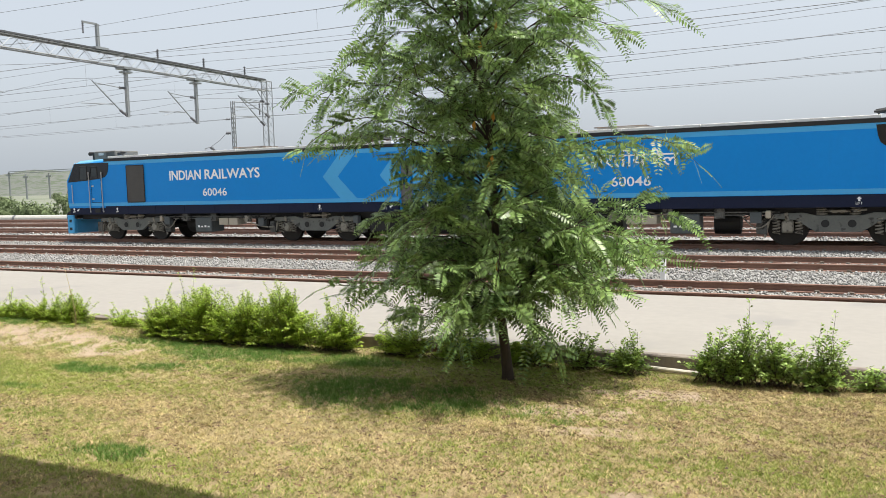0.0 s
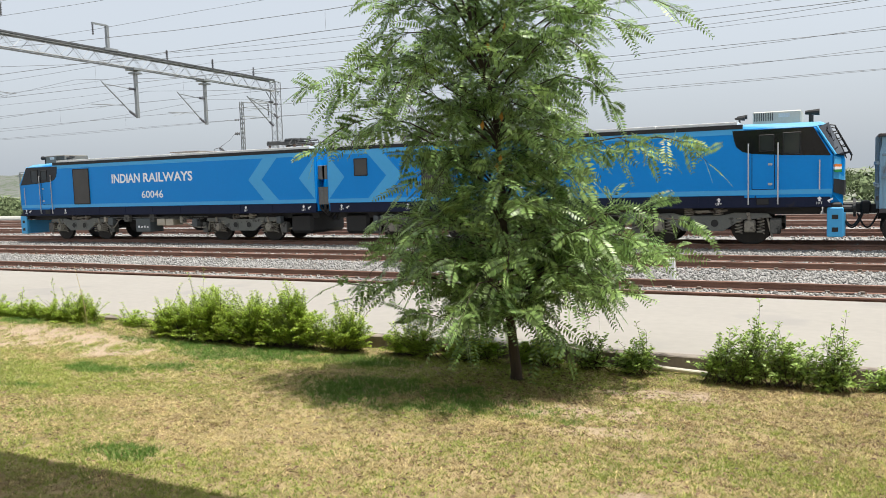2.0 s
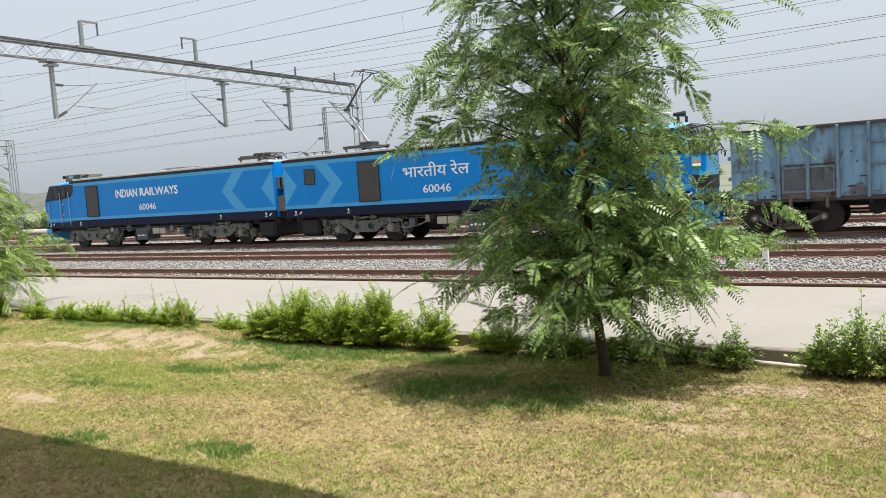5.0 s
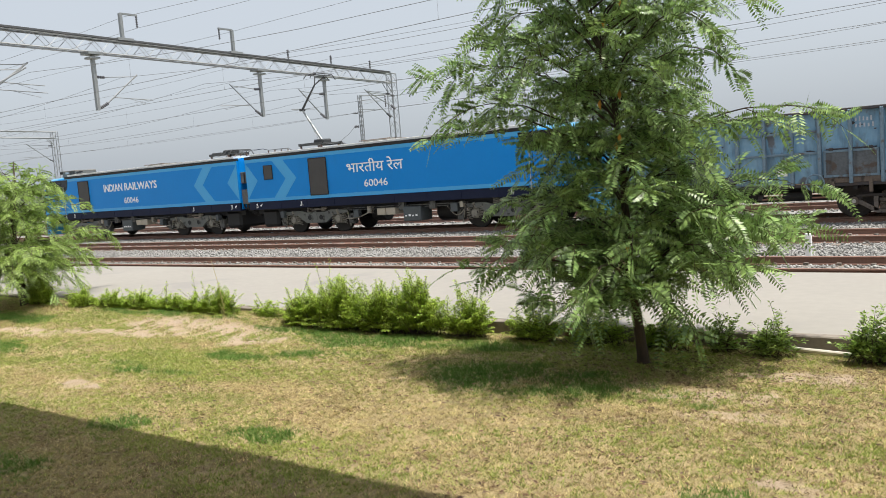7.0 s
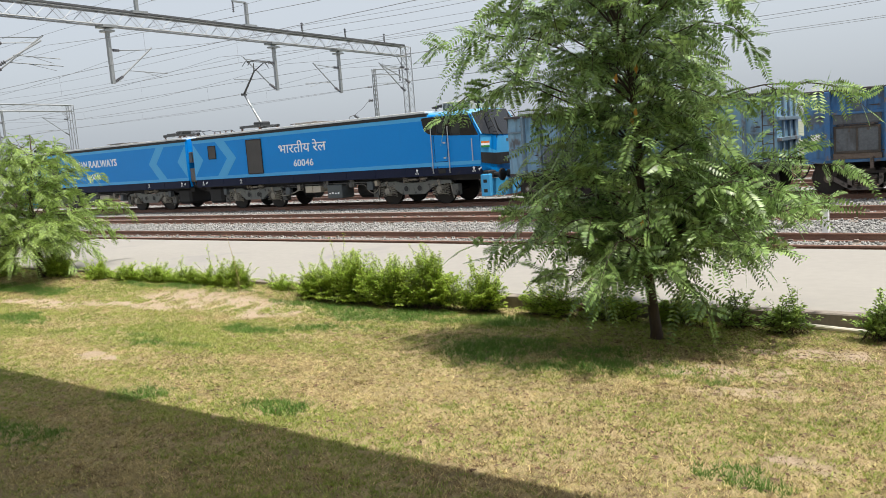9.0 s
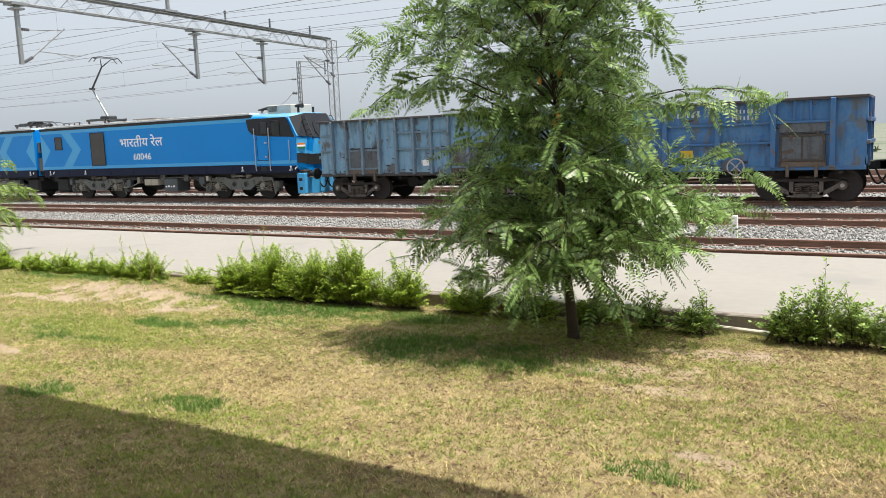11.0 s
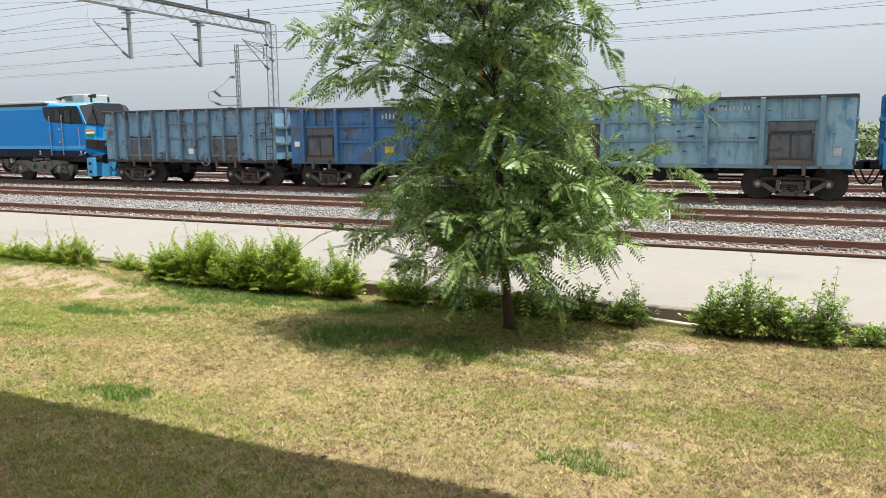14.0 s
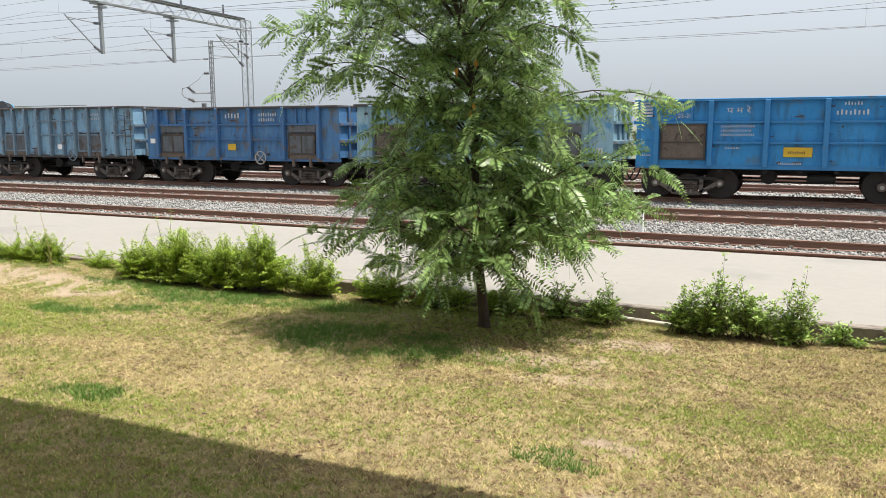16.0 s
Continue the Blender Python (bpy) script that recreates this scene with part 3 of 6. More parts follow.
# a lone lattice mast with switchgear behind the gantry
lone = empty("lattice_mast", label="slim galvanised lattice mast with switchgear", category="mast")
LX, LY = -45.6, 53.2
bm = bmesh.new()
lattice(bm, (LX, LY, -0.6), (LX, LY, 9.4), 0.22, 0.22, 0.40, 0.05, 0.02, (1, 0, 0))
part("mast", bm, "galv", lone)
pieces("crossarm", rods(0.045, ((LX, LY, 9.35), (LX + 1.2, LY + 2.0, 9.35)), ((LX, LY, 5.15), (LX - 1.15, LY - 0.9, 5.15)), ((LX, LY, 4.45), (LX - 1.15, LY - 0.9, 4.45)), ((LX, LY, 3.75), (LX - 0.9, LY - 0.7, 3.75))), "galv", lone)
bm = bmesh.new()
insulator(bm, (LX - 1.15, LY - 0.9, 5.15), (LX - 1.55, LY - 1.2, 5.62), 0.15)
insulator(bm, (LX - 1.15, LY - 0.9, 4.45), (LX - 1.55, LY - 1.2, 4.68), 0.15)
insulator(bm, (LX + 1.2, LY + 2.0, 9.3), (LX + 1.2, LY + 2.0, 8.3), 0.08)
insulator(bm, (LX - 0.15, LY - 0.2, 6.75), (LX - 0.5, LY - 0.4, 6.75), 0.14, 3)
insulator(bm, (LX - 0.15, LY - 0.2, 7.9), (LX - 0.5, LY - 0.4, 7.9), 0.09, 3)
for k in range(3):
    insulator(bm, (LX - 0.35 - 0.36 * k, LY - 0.4, 2.6), (LX - 0.35 - 0.36 * k, LY - 0.4, 3.9 - 0.25 * k), 0.12)
pieces("insulator", bm, "insulator", lone)
bm = bmesh.new()
tube(bm, [(LX - 1.55, LY - 1.2, 5.62), (LX - 1.9, LY - 1.45, 5.5), (LX - 1.95, LY - 1.5, 5.1), (LX - 1.8, LY - 1.4, 4.8), (LX - 1.55, LY - 1.2, 4.68)], 0.03, 6)
tube(bm, [(LX - 0.5, LY - 0.4, 6.75), (LX - 0.9, LY - 0.7, 6.2), (LX - 1.55, LY - 1.2, 5.62)], 0.018, 5)
part("jumper", bm, "wire", lone)
bm = bmesh.new()
rod(bm, (LX - 0.55, LY - 0.5, 3.85), (LX - 0.55, LY - 0.5, 4.3), 0.20, 12)
part("surge_arrester", bm, "insulator", lone)
part("platform", boxes((LX - 1.2, LX + 0.3, LY - 0.8, LY - 0.1, 2.45, 2.6)), "galv_dark", lone)

# distant gantries of another line
for k, (fx, fy) in enumerate(((-309, 220), (-300, 221), (-286, 221))):
    far = empty("distant_mast", label="distant overhead line mast", category="mast", group="distant masts")
    zt = 10.6 if k == 0 else 9.6
    part("mast", boxes((fx - 0.25, fx + 0.25, fy - 0.25, fy + 0.25, -0.8, zt)), "galv", far)
    part("crossarm", boxes((fx - 1.6, fx + 1.6, fy - 0.2, fy + 0.2, zt - 1.4, zt - 0.9)), "galv", far)
    if k == 0:
        part("boom", boxes((fx, fx + 60, fy - 0.25, fy + 0.25, 10.0, 10.25), (fx, fx + 60, fy - 0.25, fy + 0.25, 10.7, 10.95)), "galv", far)


def wire_run(name, y, z_support, z_mid, r, label, x0=-405.5, spans=10, steps=8):
    """One wire along the tracks, hung from gantry to gantry."""
    bm = bmesh.new()
    pts = []
    for s in range(spans):
        for k in range(steps):
            u = k / steps
            pts.append((x0 + 52.0 * (s + u), y, z_mid + (z_support - z_mid) * (2 * u - 1) ** 2))
    pts.append((x0 + 52.0 * spans, y, z_support))
    tube(bm, pts, r, 4)
    return tagged(part(name, bm, "wire"), label, "wire", "overhead wires")


for y, zc, zs in ((22.44, 7.40, 9.0), (27.80, 7.38, 9.0), (33.6, 7.28, 8.9), (39.2, 7.2, 8.7), (45.0, 7.08, 8.6)):
    wire_run("contact_wire", y, zc, zc - 0.03, 0.012, "grey contact wire above the track")
    cat = wire_run("catenary_wire", y, zs + 0.1, zs - 0.95, 0.011, "sagging grey catenary wire with droppers")
    bm = bmesh.new()
    for k in range(24):
        u = (k % 3 + 0.5) / 3
        xx = -405.5 + 52 * (k // 3 + 2) + 52 * u
        rod(bm, (xx, y, zc), (xx, y, zs - 0.95 + 1.05 * (2 * u - 1) ** 2), 0.005, 3)
    pieces("dropper", bm, "wire", cat)
for y, a, b in ((29.1, 12.0, 11.7), (35.2, 12.2, 12.35), (28.4, 12.6, 12.0), (41.1, 11.5, 11.0), (45.5, 11.4, 10.9), (50.0, 11.2, 10.7), (52.4, 7.9, 7.7)):
    wire_run("feeder_wire", y, a, b, 0.012, "grey feeder wire high over the tracks")

# ---------------------------------------------------------------- distance
pl = empty("pipeline", label="long pale pipeline on the ground behind the tracks", category="pipe")
bm = bmesh.new()
tube(bm, [(-420, 47.5, -0.1), (150, 47.5, -0.1)], 0.36, 14)
part("pipe", bm, "tank", pl)
bm = bmesh.new()
for k in range(26):
    xx = -150 + 9.3 * k
    tube(bm, [(xx, 47.5, -0.1), (xx + 0.3, 47.5, -0.1)], 0.375, 14)
pieces("joint", bm, "insulator", pl)


def hill(x0, x1, y, height, seed, label):
    bm = bmesh.new()
    nx, ny = 60, 10
    g = []
    for j in range(ny + 1):
        row = []
        for i in range(nx + 1):
            u, w = i / nx, j / ny
            x = x0 + (x1 - x0) * u
            env = math.sin(math.pi * u) ** 0.7 * math.sin(math.pi * w)
            h = height * env * (0.75 + 0.35 * noise.fractal(Vector((u * 4 + seed, w * 2, seed)), 1.0, 2.0, 4)) - 1.5 + 2.2 * noise.noise(Vector((x * 0.02, j * 0.7, seed)))
            row.append(bm.verts.new((x, y + 300 * w, h)))
        g.append(row)
    for j in range(ny):
        for i in range(nx):
            bm.faces.new((g[j][i], g[j][i + 1], g[j + 1][i + 1], g[j + 1][i]))
    tagged(part("hill", bm, "hill", smooth=True), label, "hill", kind="structure")


hill(-1150, -480, 420, 30, 3.0, "low hazy rocky hill with scrub")
hill(-2000, -820, 560, 34, 7.0, "farther hazy rocky ridge")

# ---------------------------------------------------------------- unseen terrace and wall, plus a slab added to shade the lawn
flat = boxes((-45, 30, -3.2, -2.9, -0.3, 6.1))
tagged(part("wall_south", flat, "plaster"), "unseen cream plastered wall added behind the terrace", "wall", kind="structure")
tagged(part("floor", boxes((-45, 30, -2.9, 1.1, -0.3, 0.72), bevel=0.02), "kerb"), "raised concrete terrace floor", "floor", kind="structure")
# Unseen overhead slab and posts, sized to throw the straight shadow over the lawn.
tagged(part("canopy_roof", boxes((-45, 30, 1.3, 5.40, 5.85, 6.1)), "plaster"), "unseen flat slab added to cast the shadow on the lawn", "roof", kind="structure")
for px in (-44.5, 14.0, 29.5):
    tagged(part("canopy_post", boxes((px - 0.15, px + 0.15, 3.7, 4.0, -0.5, 5.85), bevel=0.02), "plaster"), "unseen plain post added to carry the shade slab", "post", "canopy posts", kind="structure")


# ---------------------------------------------------------------- the train
TRACK_C = 27.80
VEHICLES, WHEELSETS = [], []


def train_x(t):
    """The train pulls away to the left, slowly gaining speed."""
    return -24.753 - 2.0124 * t - 0.03768 * t * t


def wheelset(parent, x, r, material, cap):
    bm = bmesh.new()
    rod(bm, (0, -1.0, 0), (0, 1.0, 0), 0.09, 10)
    ob = part("wheelset", bm, material, parent)
    ob.location = (x, 0, r)
    for s in (-1, 1):
        bm = bmesh.new()
        tube(bm, [(0, s * 0.79, 0), (0, s * 0.80, 0), (0, s * 0.835, 0), (0, s * 0.836, 0), (0, s * 0.93, 0), (0, s * 0.931, 0), (0, s * 0.94, 0), (0, s * 0.97, 0), (0, s * 1.0, 0)],
             [r * 0.9, r + 0.03, r + 0.03, r, r, r * 0.86, r * 0.84, r * 0.34, r * 0.30], 32)
        part("wheel", bm, material, ob)
        bm = bmesh.new()
        tube(bm, [(0, s * 1.0, 0), (0, s * 1.02, 0)], 0.11, 6)
        part("axle_cap", bm, cap, ob)
    WHEELSETS.append((ob, x, r))
    return ob


def coil(bm, x, y, z0, z1, r, wire=0.022, turns=5):
    pts = [(x + r * math.cos(2 * math.pi * turns * k / 60), y + r * math.sin(2 * math.pi * turns * k / 60), z0 + (z1 - z0) * k / 60) for k in range(61)]
    tube(bm, pts, wire, 5)


def loco_bogie(parent, c):
    bog = part("bogie", boxes((c - 1.0, c + 1.0, -0.7, 0.7, 0.45, 0.85), bevel=0.03), "navy", parent, "grey locomotive bogie")
    for s in (-1, 1):
        bm = bmesh.new()
        plate(bm, [(c - 2.05, 0.86), (c - 1.95, 0.98), (c - 0.95, 1.02), (c - 0.6, 0.93), (c + 0.6, 0.93), (c + 0.95, 1.02), (c + 1.95, 0.98), (c + 2.05, 0.86),
                   (c + 1.15, 0.80), (c + 0.62, 0.44), (c - 0.62, 0.44), (c - 1.15, 0.80)], s * 1.12, s * 1.24)
        part("side_frame", bm, "bogie_frame", bog)
        bm = bmesh.new()
        for dx in (-0.36, 0.36):
            rod(bm, (c + dx, s * 1.13, 0.69), (c + dx, s * 1.262, 0.69), 0.155, 20)
        pieces("frame_ring", bm, "bogie_frame", bog)
        # Raised dark discs stand in for the shade inside the frame's two holes.
        bm = bmesh.new()
        for dx in (-0.36, 0.36):
            rod(bm, (c + dx, s * 1.2, 0.69), (c + dx, s * 1.267, 0.69), 0.115, 20)
        pieces("frame_opening", bm, "black_rubber", bog)
        for dx in (-1.4, 1.4):
            bm = boxes((c + dx - 0.17, c + dx + 0.17, s * 1.12 - 0.12, s * 1.12 + 0.12, 0.40, 0.78), bevel=0.04)
            rod(bm, (c + dx, s * 1.1, 0.6), (c + dx, s * 1.29, 0.6), 0.15, 14)
            rod(bm, (c + dx, s * 1.2, 0.78), (c + dx - 0.05, s * 1.26, 1.02), 0.06, 8)
            part("axle_box", bm, "axlebox", bog)
        bm = bmesh.new()
        for dx in (-1.72, -1.08, 1.08, 1.72):
            coil(bm, c + dx, s * 1.16, 0.36, 0.86, 0.10)
        for dx in (-0.45, 0.45):
            coil(bm, c + dx, s * 1.08, 0.93, 1.2, 0.14, 0.03, 4)
        pieces("spring", bm, "axlebox", bog)
        bm = rods(0.035, ((c - 0.2, s * 1.2, 1.02), (c + 0.75, s * 1.2, 1.1)), ((c - 2.05, s * 1.15, 0.25), (c - 1.9, s * 1.15, 0.9)), ((c + 2.05, s * 1.15, 0.25), (c + 1.9, s * 1.15, 0.9)))
        box(bm, c - 0.3, c + 0.3, s * 1.2 - 0.06, s * 1.2 + 0.06, 1.03, 1.1)
        pieces("damper", bm, "axlebox", bog)
        bm = boxes((c - 2.3, c - 1.98, s * 1.05 - 0.15, s * 1.05 + 0.15, 0.35, 0.82), (c + 1.98, c + 2.3, s * 1.05 - 0.15, s * 1.05 + 0.15, 0.35, 0.82), bevel=0.03)
        pieces("sand_box", bm, "bogie_grey", bog)
    for dx in (-1.4, 1.4):
        wheelset(parent, c + dx, 0.58, "wheel", "hub")


def pantograph(parent, u, m, raised):
    """A single-arm pantograph on its frame; u is its foot."""
    z0 = 3.86
    p = part("pantograph", boxes((m * u - 0.75, m * u + 0.75, -0.65, 0.65, z0 + 0.18, z0 + 0.24), (m * u - 0.75, m * u + 0.75, -0.68, -0.60, z0 + 0.14, z0 + 0.26),
                                 (m * u - 0.75, m * u + 0.75, 0.60, 0.68, z0 + 0.14, z0 + 0.26)), "panto", parent, "raised single-arm pantograph" if raised else "folded pantograph")
    bm = bmesh.new()
    for dx, dy in itertools.product((-0.65, 0.65), (-0.6, 0.6)):
        insulator(bm, (m * u + dx, dy, z0 - 0.1), (m * u + dx, dy, z0 + 0.16), 0.07, 3)
    pieces("insulator", bm, "copper_pipe", p)
    foot = (m * u + 0.2, 0, z0 + 0.3)
    if raised:
        knee, head = (m * u - 0.95, 0, 5.75), (m * u + 0.35, 0, 7.22)
    else:
        knee, head = (m * u - 1.1, 0, z0 + 0.30), (m * u + 0.75, 0, z0 + 0.32)
    bm = bmesh.new()
    rod(bm, foot, knee, 0.06, 8, 0.045)
    rod(bm, (foot[0] - 0.3, 0.12, foot[2]), (knee[0] + 0.05, 0.12, knee[2] - 0.15), 0.018, 6)
    part("lower_arm", bm, "galv", p)
    bm = bmesh.new()
    mid = Vector(knee).lerp(Vector(head), 0.72)
    rod(bm, knee, mid, 0.055, 8, 0.04)
    for s in (-1, 1):
        rod(bm, mid, (head[0], s * 0.3, head[2] - 0.05), 0.03, 8, 0.025)
    rod(bm, (knee[0], -0.15, knee[2]), (knee[0], 0.15, knee[2]), 0.06, 8)
    part("upper_arm", bm, "panto", p)
    bm = bmesh.new()
    for dx in (-0.2, 0.2):
        tube(bm, [(head[0] + dx, -0.85, head[2] - 0.2), (head[0] + dx, -0.7, head[2] - 0.04), (head[0] + dx, -0.6, head[2] + 0.05), (head[0] + dx, 0.6, head[2] + 0.05), (head[0] + dx, 0.7, head[2] - 0.04), (head[0] + dx, 0.85, head[2] - 0.2)], 0.022, 6)
    for s in (-1, 1):
        rod(bm, (head[0] - 0.25, s * 0.5, head[2]), (head[0] + 0.25, s * 0.5, head[2]), 0.02, 6)
    part("collector_head", bm, "panto", p)
    part("base_gear", boxes((m * u - 0.15, m * u + 0.5, -0.3, 0.3, z0 + 0.2, z0 + 0.42), bevel=0.05), "panto", p)


def lift_mark(parent, x, side=True):
    bm = bmesh.new()
    plate(bm, [(x, 1.50), (x + 0.07, 1.43), (x + 0.03, 1.43), (x + 0.03, 1.36), (x - 0.03, 1.36), (x - 0.03, 1.43), (x - 0.07, 1.43)], -1.567, -1.56)
    part("lift_arrow", bm, "white_paint", parent)
    lettering("lift_word", "LIFT", x - 0.09, x + 0.09, 1.27, 1.34, -1.563, "white_paint", parent)
    if side:
        bm = bmesh.new()
        plate(bm, [(x + 0.2, 1.38), (x + 0.36, 1.46), (x + 0.36, 1.40), (x + 0.27, 1.36), (x + 0.27, 1.30)], -1.567, -1.56)
        part("jack_mark", bm, "white_paint", parent)


def loco_section(name, label, s0, m, front):
    """One half of the locomotive: u runs from the coupled end (0) to the nose (18.4); m mirrors it."""
    ob = empty(name, label=label, category="locomotive", group="locomotive halves")
    VEHICLES.append((ob, s0))
    W = 1.55

    def mirror(pts):
        return [(m * u, z) for u, z in pts]

    def bx(u0, u1, y0, y1, z0, z1):
        return (min(m * u0, m * u1), max(m * u0, m * u1), y0, y1, z0, z1)

    # body shell: straight sides, a shoulder and a nearly flat roof
    prof = [(-W, 1.56), (-W, 3.60), (-W + 0.06, 3.66), (-1.25, 3.74), (1.25, 3.74), (W - 0.06, 3.66), (W, 3.60), (W, 1.56)]
    bm = bmesh.new()
    a = [bm.verts.new((0, y, z)) for y, z in prof]
    b = [bm.verts.new((m * 15.5, y, z)) for y, z in prof]
    for i in range(len(prof)):
        j = (i + 1) % len(prof)
        bm.faces.new((a[i], a[j], b[j], b[i]))
    bm.faces.new(a)
    bm.faces.new(b[::-1])
    part("body", bm, "loco_blue", ob)
    # cab with a chamfered nose
    cab_pts = []
    for s in (-1, 1):
        cab_pts += [(m * 15.5, s * W, 1.56), (m * 15.5, s * W, 3.60), (m * 15.5, s * (W - 0.06), 3.66), (m * 15.5, s * 1.25, 3.72), (m * 17.75, s * 1.50, 1.2), (m * 15.5, s * 1.5, 1.2),
                    (m * 17.95, s * W, 1.56), (m * 17.93, s * W, 2.70), (m * 17.42, s * 1.46, 3.56), (m * 17.5, s * 1.1, 3.68),
                    (m * 18.22, s * 0.85, 1.2), (m * 18.26, s * 0.85, 2.62), (m * 17.74, s * 0.78, 3.64), (m * 17.6, s * 0.6, 3.73)]
    part("cab", hull(cab_pts), "loco_blue", ob)
    # light blue bands
    pieces("lower_band", boxes(bx(0.0, 17.93, -W - 0.006, -W + 0.01, 1.575, 1.72), bx(0.0, 17.93, W - 0.01, W + 0.006, 1.575, 1.72)), "sky_blue", ob, "light blue band")
    pieces("upper_band", boxes(bx(0.0, 15.5, -W - 0.006, -W + 0.01, 3.44, 3.60), bx(0.0, 15.5, W - 0.01, W + 0.006, 3.44, 3.60)), "sky_blue", ob, "light blue band")
    pieces("gutter", boxes(bx(0.0, 15.45, -W - 0.02, -W + 0.13, 3.605, 3.735), bx(0.0, 15.45, W - 0.13, W + 0.02, 3.605, 3.735)), "black_rubber", ob, "black roof gutter")
    cr = []
    for s in (-1, 1):
        cr += [(m * 15.35, s * (W + 0.01), 3.57), (m * 15.35, s * (W - 0.1), 3.70), (m * 17.42, s * 1.475, 3.57), (m * 17.5, s * 1.12, 3.70), (m * 17.78, s * 0.78, 3.66), (m * 17.6, s * 0.6, 3.75), (m * 15.35, s * 1.2, 3.75)]
    part("cab_roof", hull(cr), "cab_roof_blue", ob, "light blue cab roof")
    part("nose_trim", hull([(m * 17.97, s * 1.553, z) for s in (-1, 1) for z in (1.7, 2.68)] + [(m * 18.24, s * 0.86, z) for s in (-1, 1) for z in (1.7, 2.6)] + [(m * 18.275, s * 0.6, z) for s in (-1, 1) for z in (1.7, 2.6)]), "sky_blue", ob, "light blue nose")
    part("headlight_band", hull([(m * 17.975, s * 1.556, z) for s in (-1, 1) for z in (1.62, 2.02)] + [(m * 18.25, s * 0.87, z) for s in (-1, 1) for z in (1.5, 1.95)] + [(m * 18.29, s * 0.6, z) for s in (-1, 1) for z in (1.5, 1.95)]), "black_rubber", ob, "black headlight band")
    # roof walkway and panels
    rows = [bx(0.3 + 2.5 * k, 2.785 + 2.5 * k, -1.46, 1.46, 3.738, 3.835) for k in range(6)]
    for r in rows:
        part("roof_panel", boxes(r, bevel=0.008), "roof_white", ob)
    # dark glazing of the cab side
    arc = [(15.15, 3.55)] + [(15.55 + 0.55 * (1 - math.cos(q)) - 0.35, 3.25 - 0.42 * math.sin(q)) for q in (0.0, 0.5, 1.0, 1.5)] + [(16.6, 2.76), (17.90, 2.70), (17.42, 3.55)]
    for s in (-1, 1):
        bm = bmesh.new()
        plate(bm, mirror(arc), s * (W - 0.12), s * (W + 0.008))
        part("cab_side_glazing", bm, "black_glass", ob, "black glazing band")
        bm = boxes(bx(15.95, 16.32, s * 1.555 - 0.012, s * 1.555 + 0.012, 2.92, 3.36), bx(16.62, 17.06, s * 1.555 - 0.012, s * 1.555 + 0.012, 2.80, 3.40), bevel=0.01)
        pieces("side_window", bm, "pane", ob)
        bm = bmesh.new()
        for u0, u1, z0, z1 in ((15.93, 16.34, 2.9, 3.38), (16.6, 17.08, 2.78, 3.42)):
            for p, q in (((u0, z0), (u1, z0)), ((u1, z0), (u1, z1)), ((u1, z1), (u0, z1)), ((u0, z1), (u0, z0))):
                rod(bm, (m * p[0], s * 1.57, p[1]), (m * q[0], s * 1.57, q[1]), 0.016, 4)
        part("window_frame", bm, "black_rubber", ob)
    ws = []
    for s in (-1, 1):
        ws += [(m * 18.25, s * 0.83, 2.66), (m * 17.78, s * 0.76, 3.70), (m * 18.0, s * 1.50, 2.74), (m * 17.52, s * 1.42, 3.54), (m * 18.05, s * 0.7, 2.66), (m * 17.6, s * 0.6, 3.6)]
    part("windscreen", hull([(x + m * 0.03, y, z + 0.01) for x, y, z in ws]), "black_glass", ob, "dark windscreen")
    bm = bmesh.new()
    for s in (-1, 1):
        rod(bm, (m * 18.02, s * 1.51, 2.72), (m * 17.5, s * 1.44, 3.58), 0.035, 5)
    pieces("windscreen_pillar", bm, "sky_blue", ob)
    # handrail and wipers before the windscreen
    bm = bmesh.new()
    for s in (-1, 1):
        tube(bm, [(m * 18.42, s * 1.05, 2.55), (m * 18.45, s * 1.0, 2.7), (m * 17.98, s * 0.92, 3.6), (m * 17.85, s * 0.92, 3.62)], 0.022, 6)
        for q in range(4):
            x, z = 18.40 - 0.11 * q, 2.80 + 0.21 * q
            rod(bm, (m * (x - 0.16), s * 0.98, z - 0.03), (m * x, s * 0.98, z), 0.018, 5)
        tube(bm, [(m * 18.3, s * 0.35, 2.62), (m * 18.2, s * 0.5, 2.9), (m * 17.98, s * 0.42, 3.35)], 0.016, 5)
    pieces("windscreen_rail", bm, "black_rubber", ob)
    # grab rails and the cab door
    bm = bmesh.new()
    for u in (15.62, 16.46):
        rod(bm, (m * u, -W - 0.05, 1.28), (m * u, -W - 0.05, 3.14), 0.022, 6)
        for z in (1.3, 3.12):
            rod(bm, (m * u, -W - 0.05, z), (m * u, -W + 0.02, z), 0.02, 5)
    rod(bm, (m * 17.6, -W - 0.05, 1.7), (m * 17.6, -W - 0.05, 2.58), 0.02, 6)
    pieces("grab_rail", bm, "steel", ob, "bright steel grab rail")
    d = bmesh.new()
    for p, q in (((15.72, 1.74), (15.72, 2.8)), ((16.36, 1.74), (16.36, 2.8)), ((15.72, 1.74), (16.36, 1.74))):
        rod(d, (m * p[0], -W - 0.002, p[1]), (m * q[0], -W - 0.002, q[1]), 0.010, 4)
    part("door_seam", d, "navy", ob)
    pieces("door_handle", boxes(bx(16.18, 16.3, -W - 0.05, -W, 1.86, 1.93), bx(16.18, 16.3, -W - 0.05, -W, 2.46, 2.53), bevel=0.01), "steel", ob)
    # side grille door
    u0, u1 = (4.25, 5.33) if not front else (12.98, 14.04)
    part("grille_door", boxes(bx(u0, u1, -W - 0.03, -W + 0.01, 1.73, 3.36), bevel=0.012), "grille", ob, "brown-grey filter grille door")
    bm = bmesh.new()
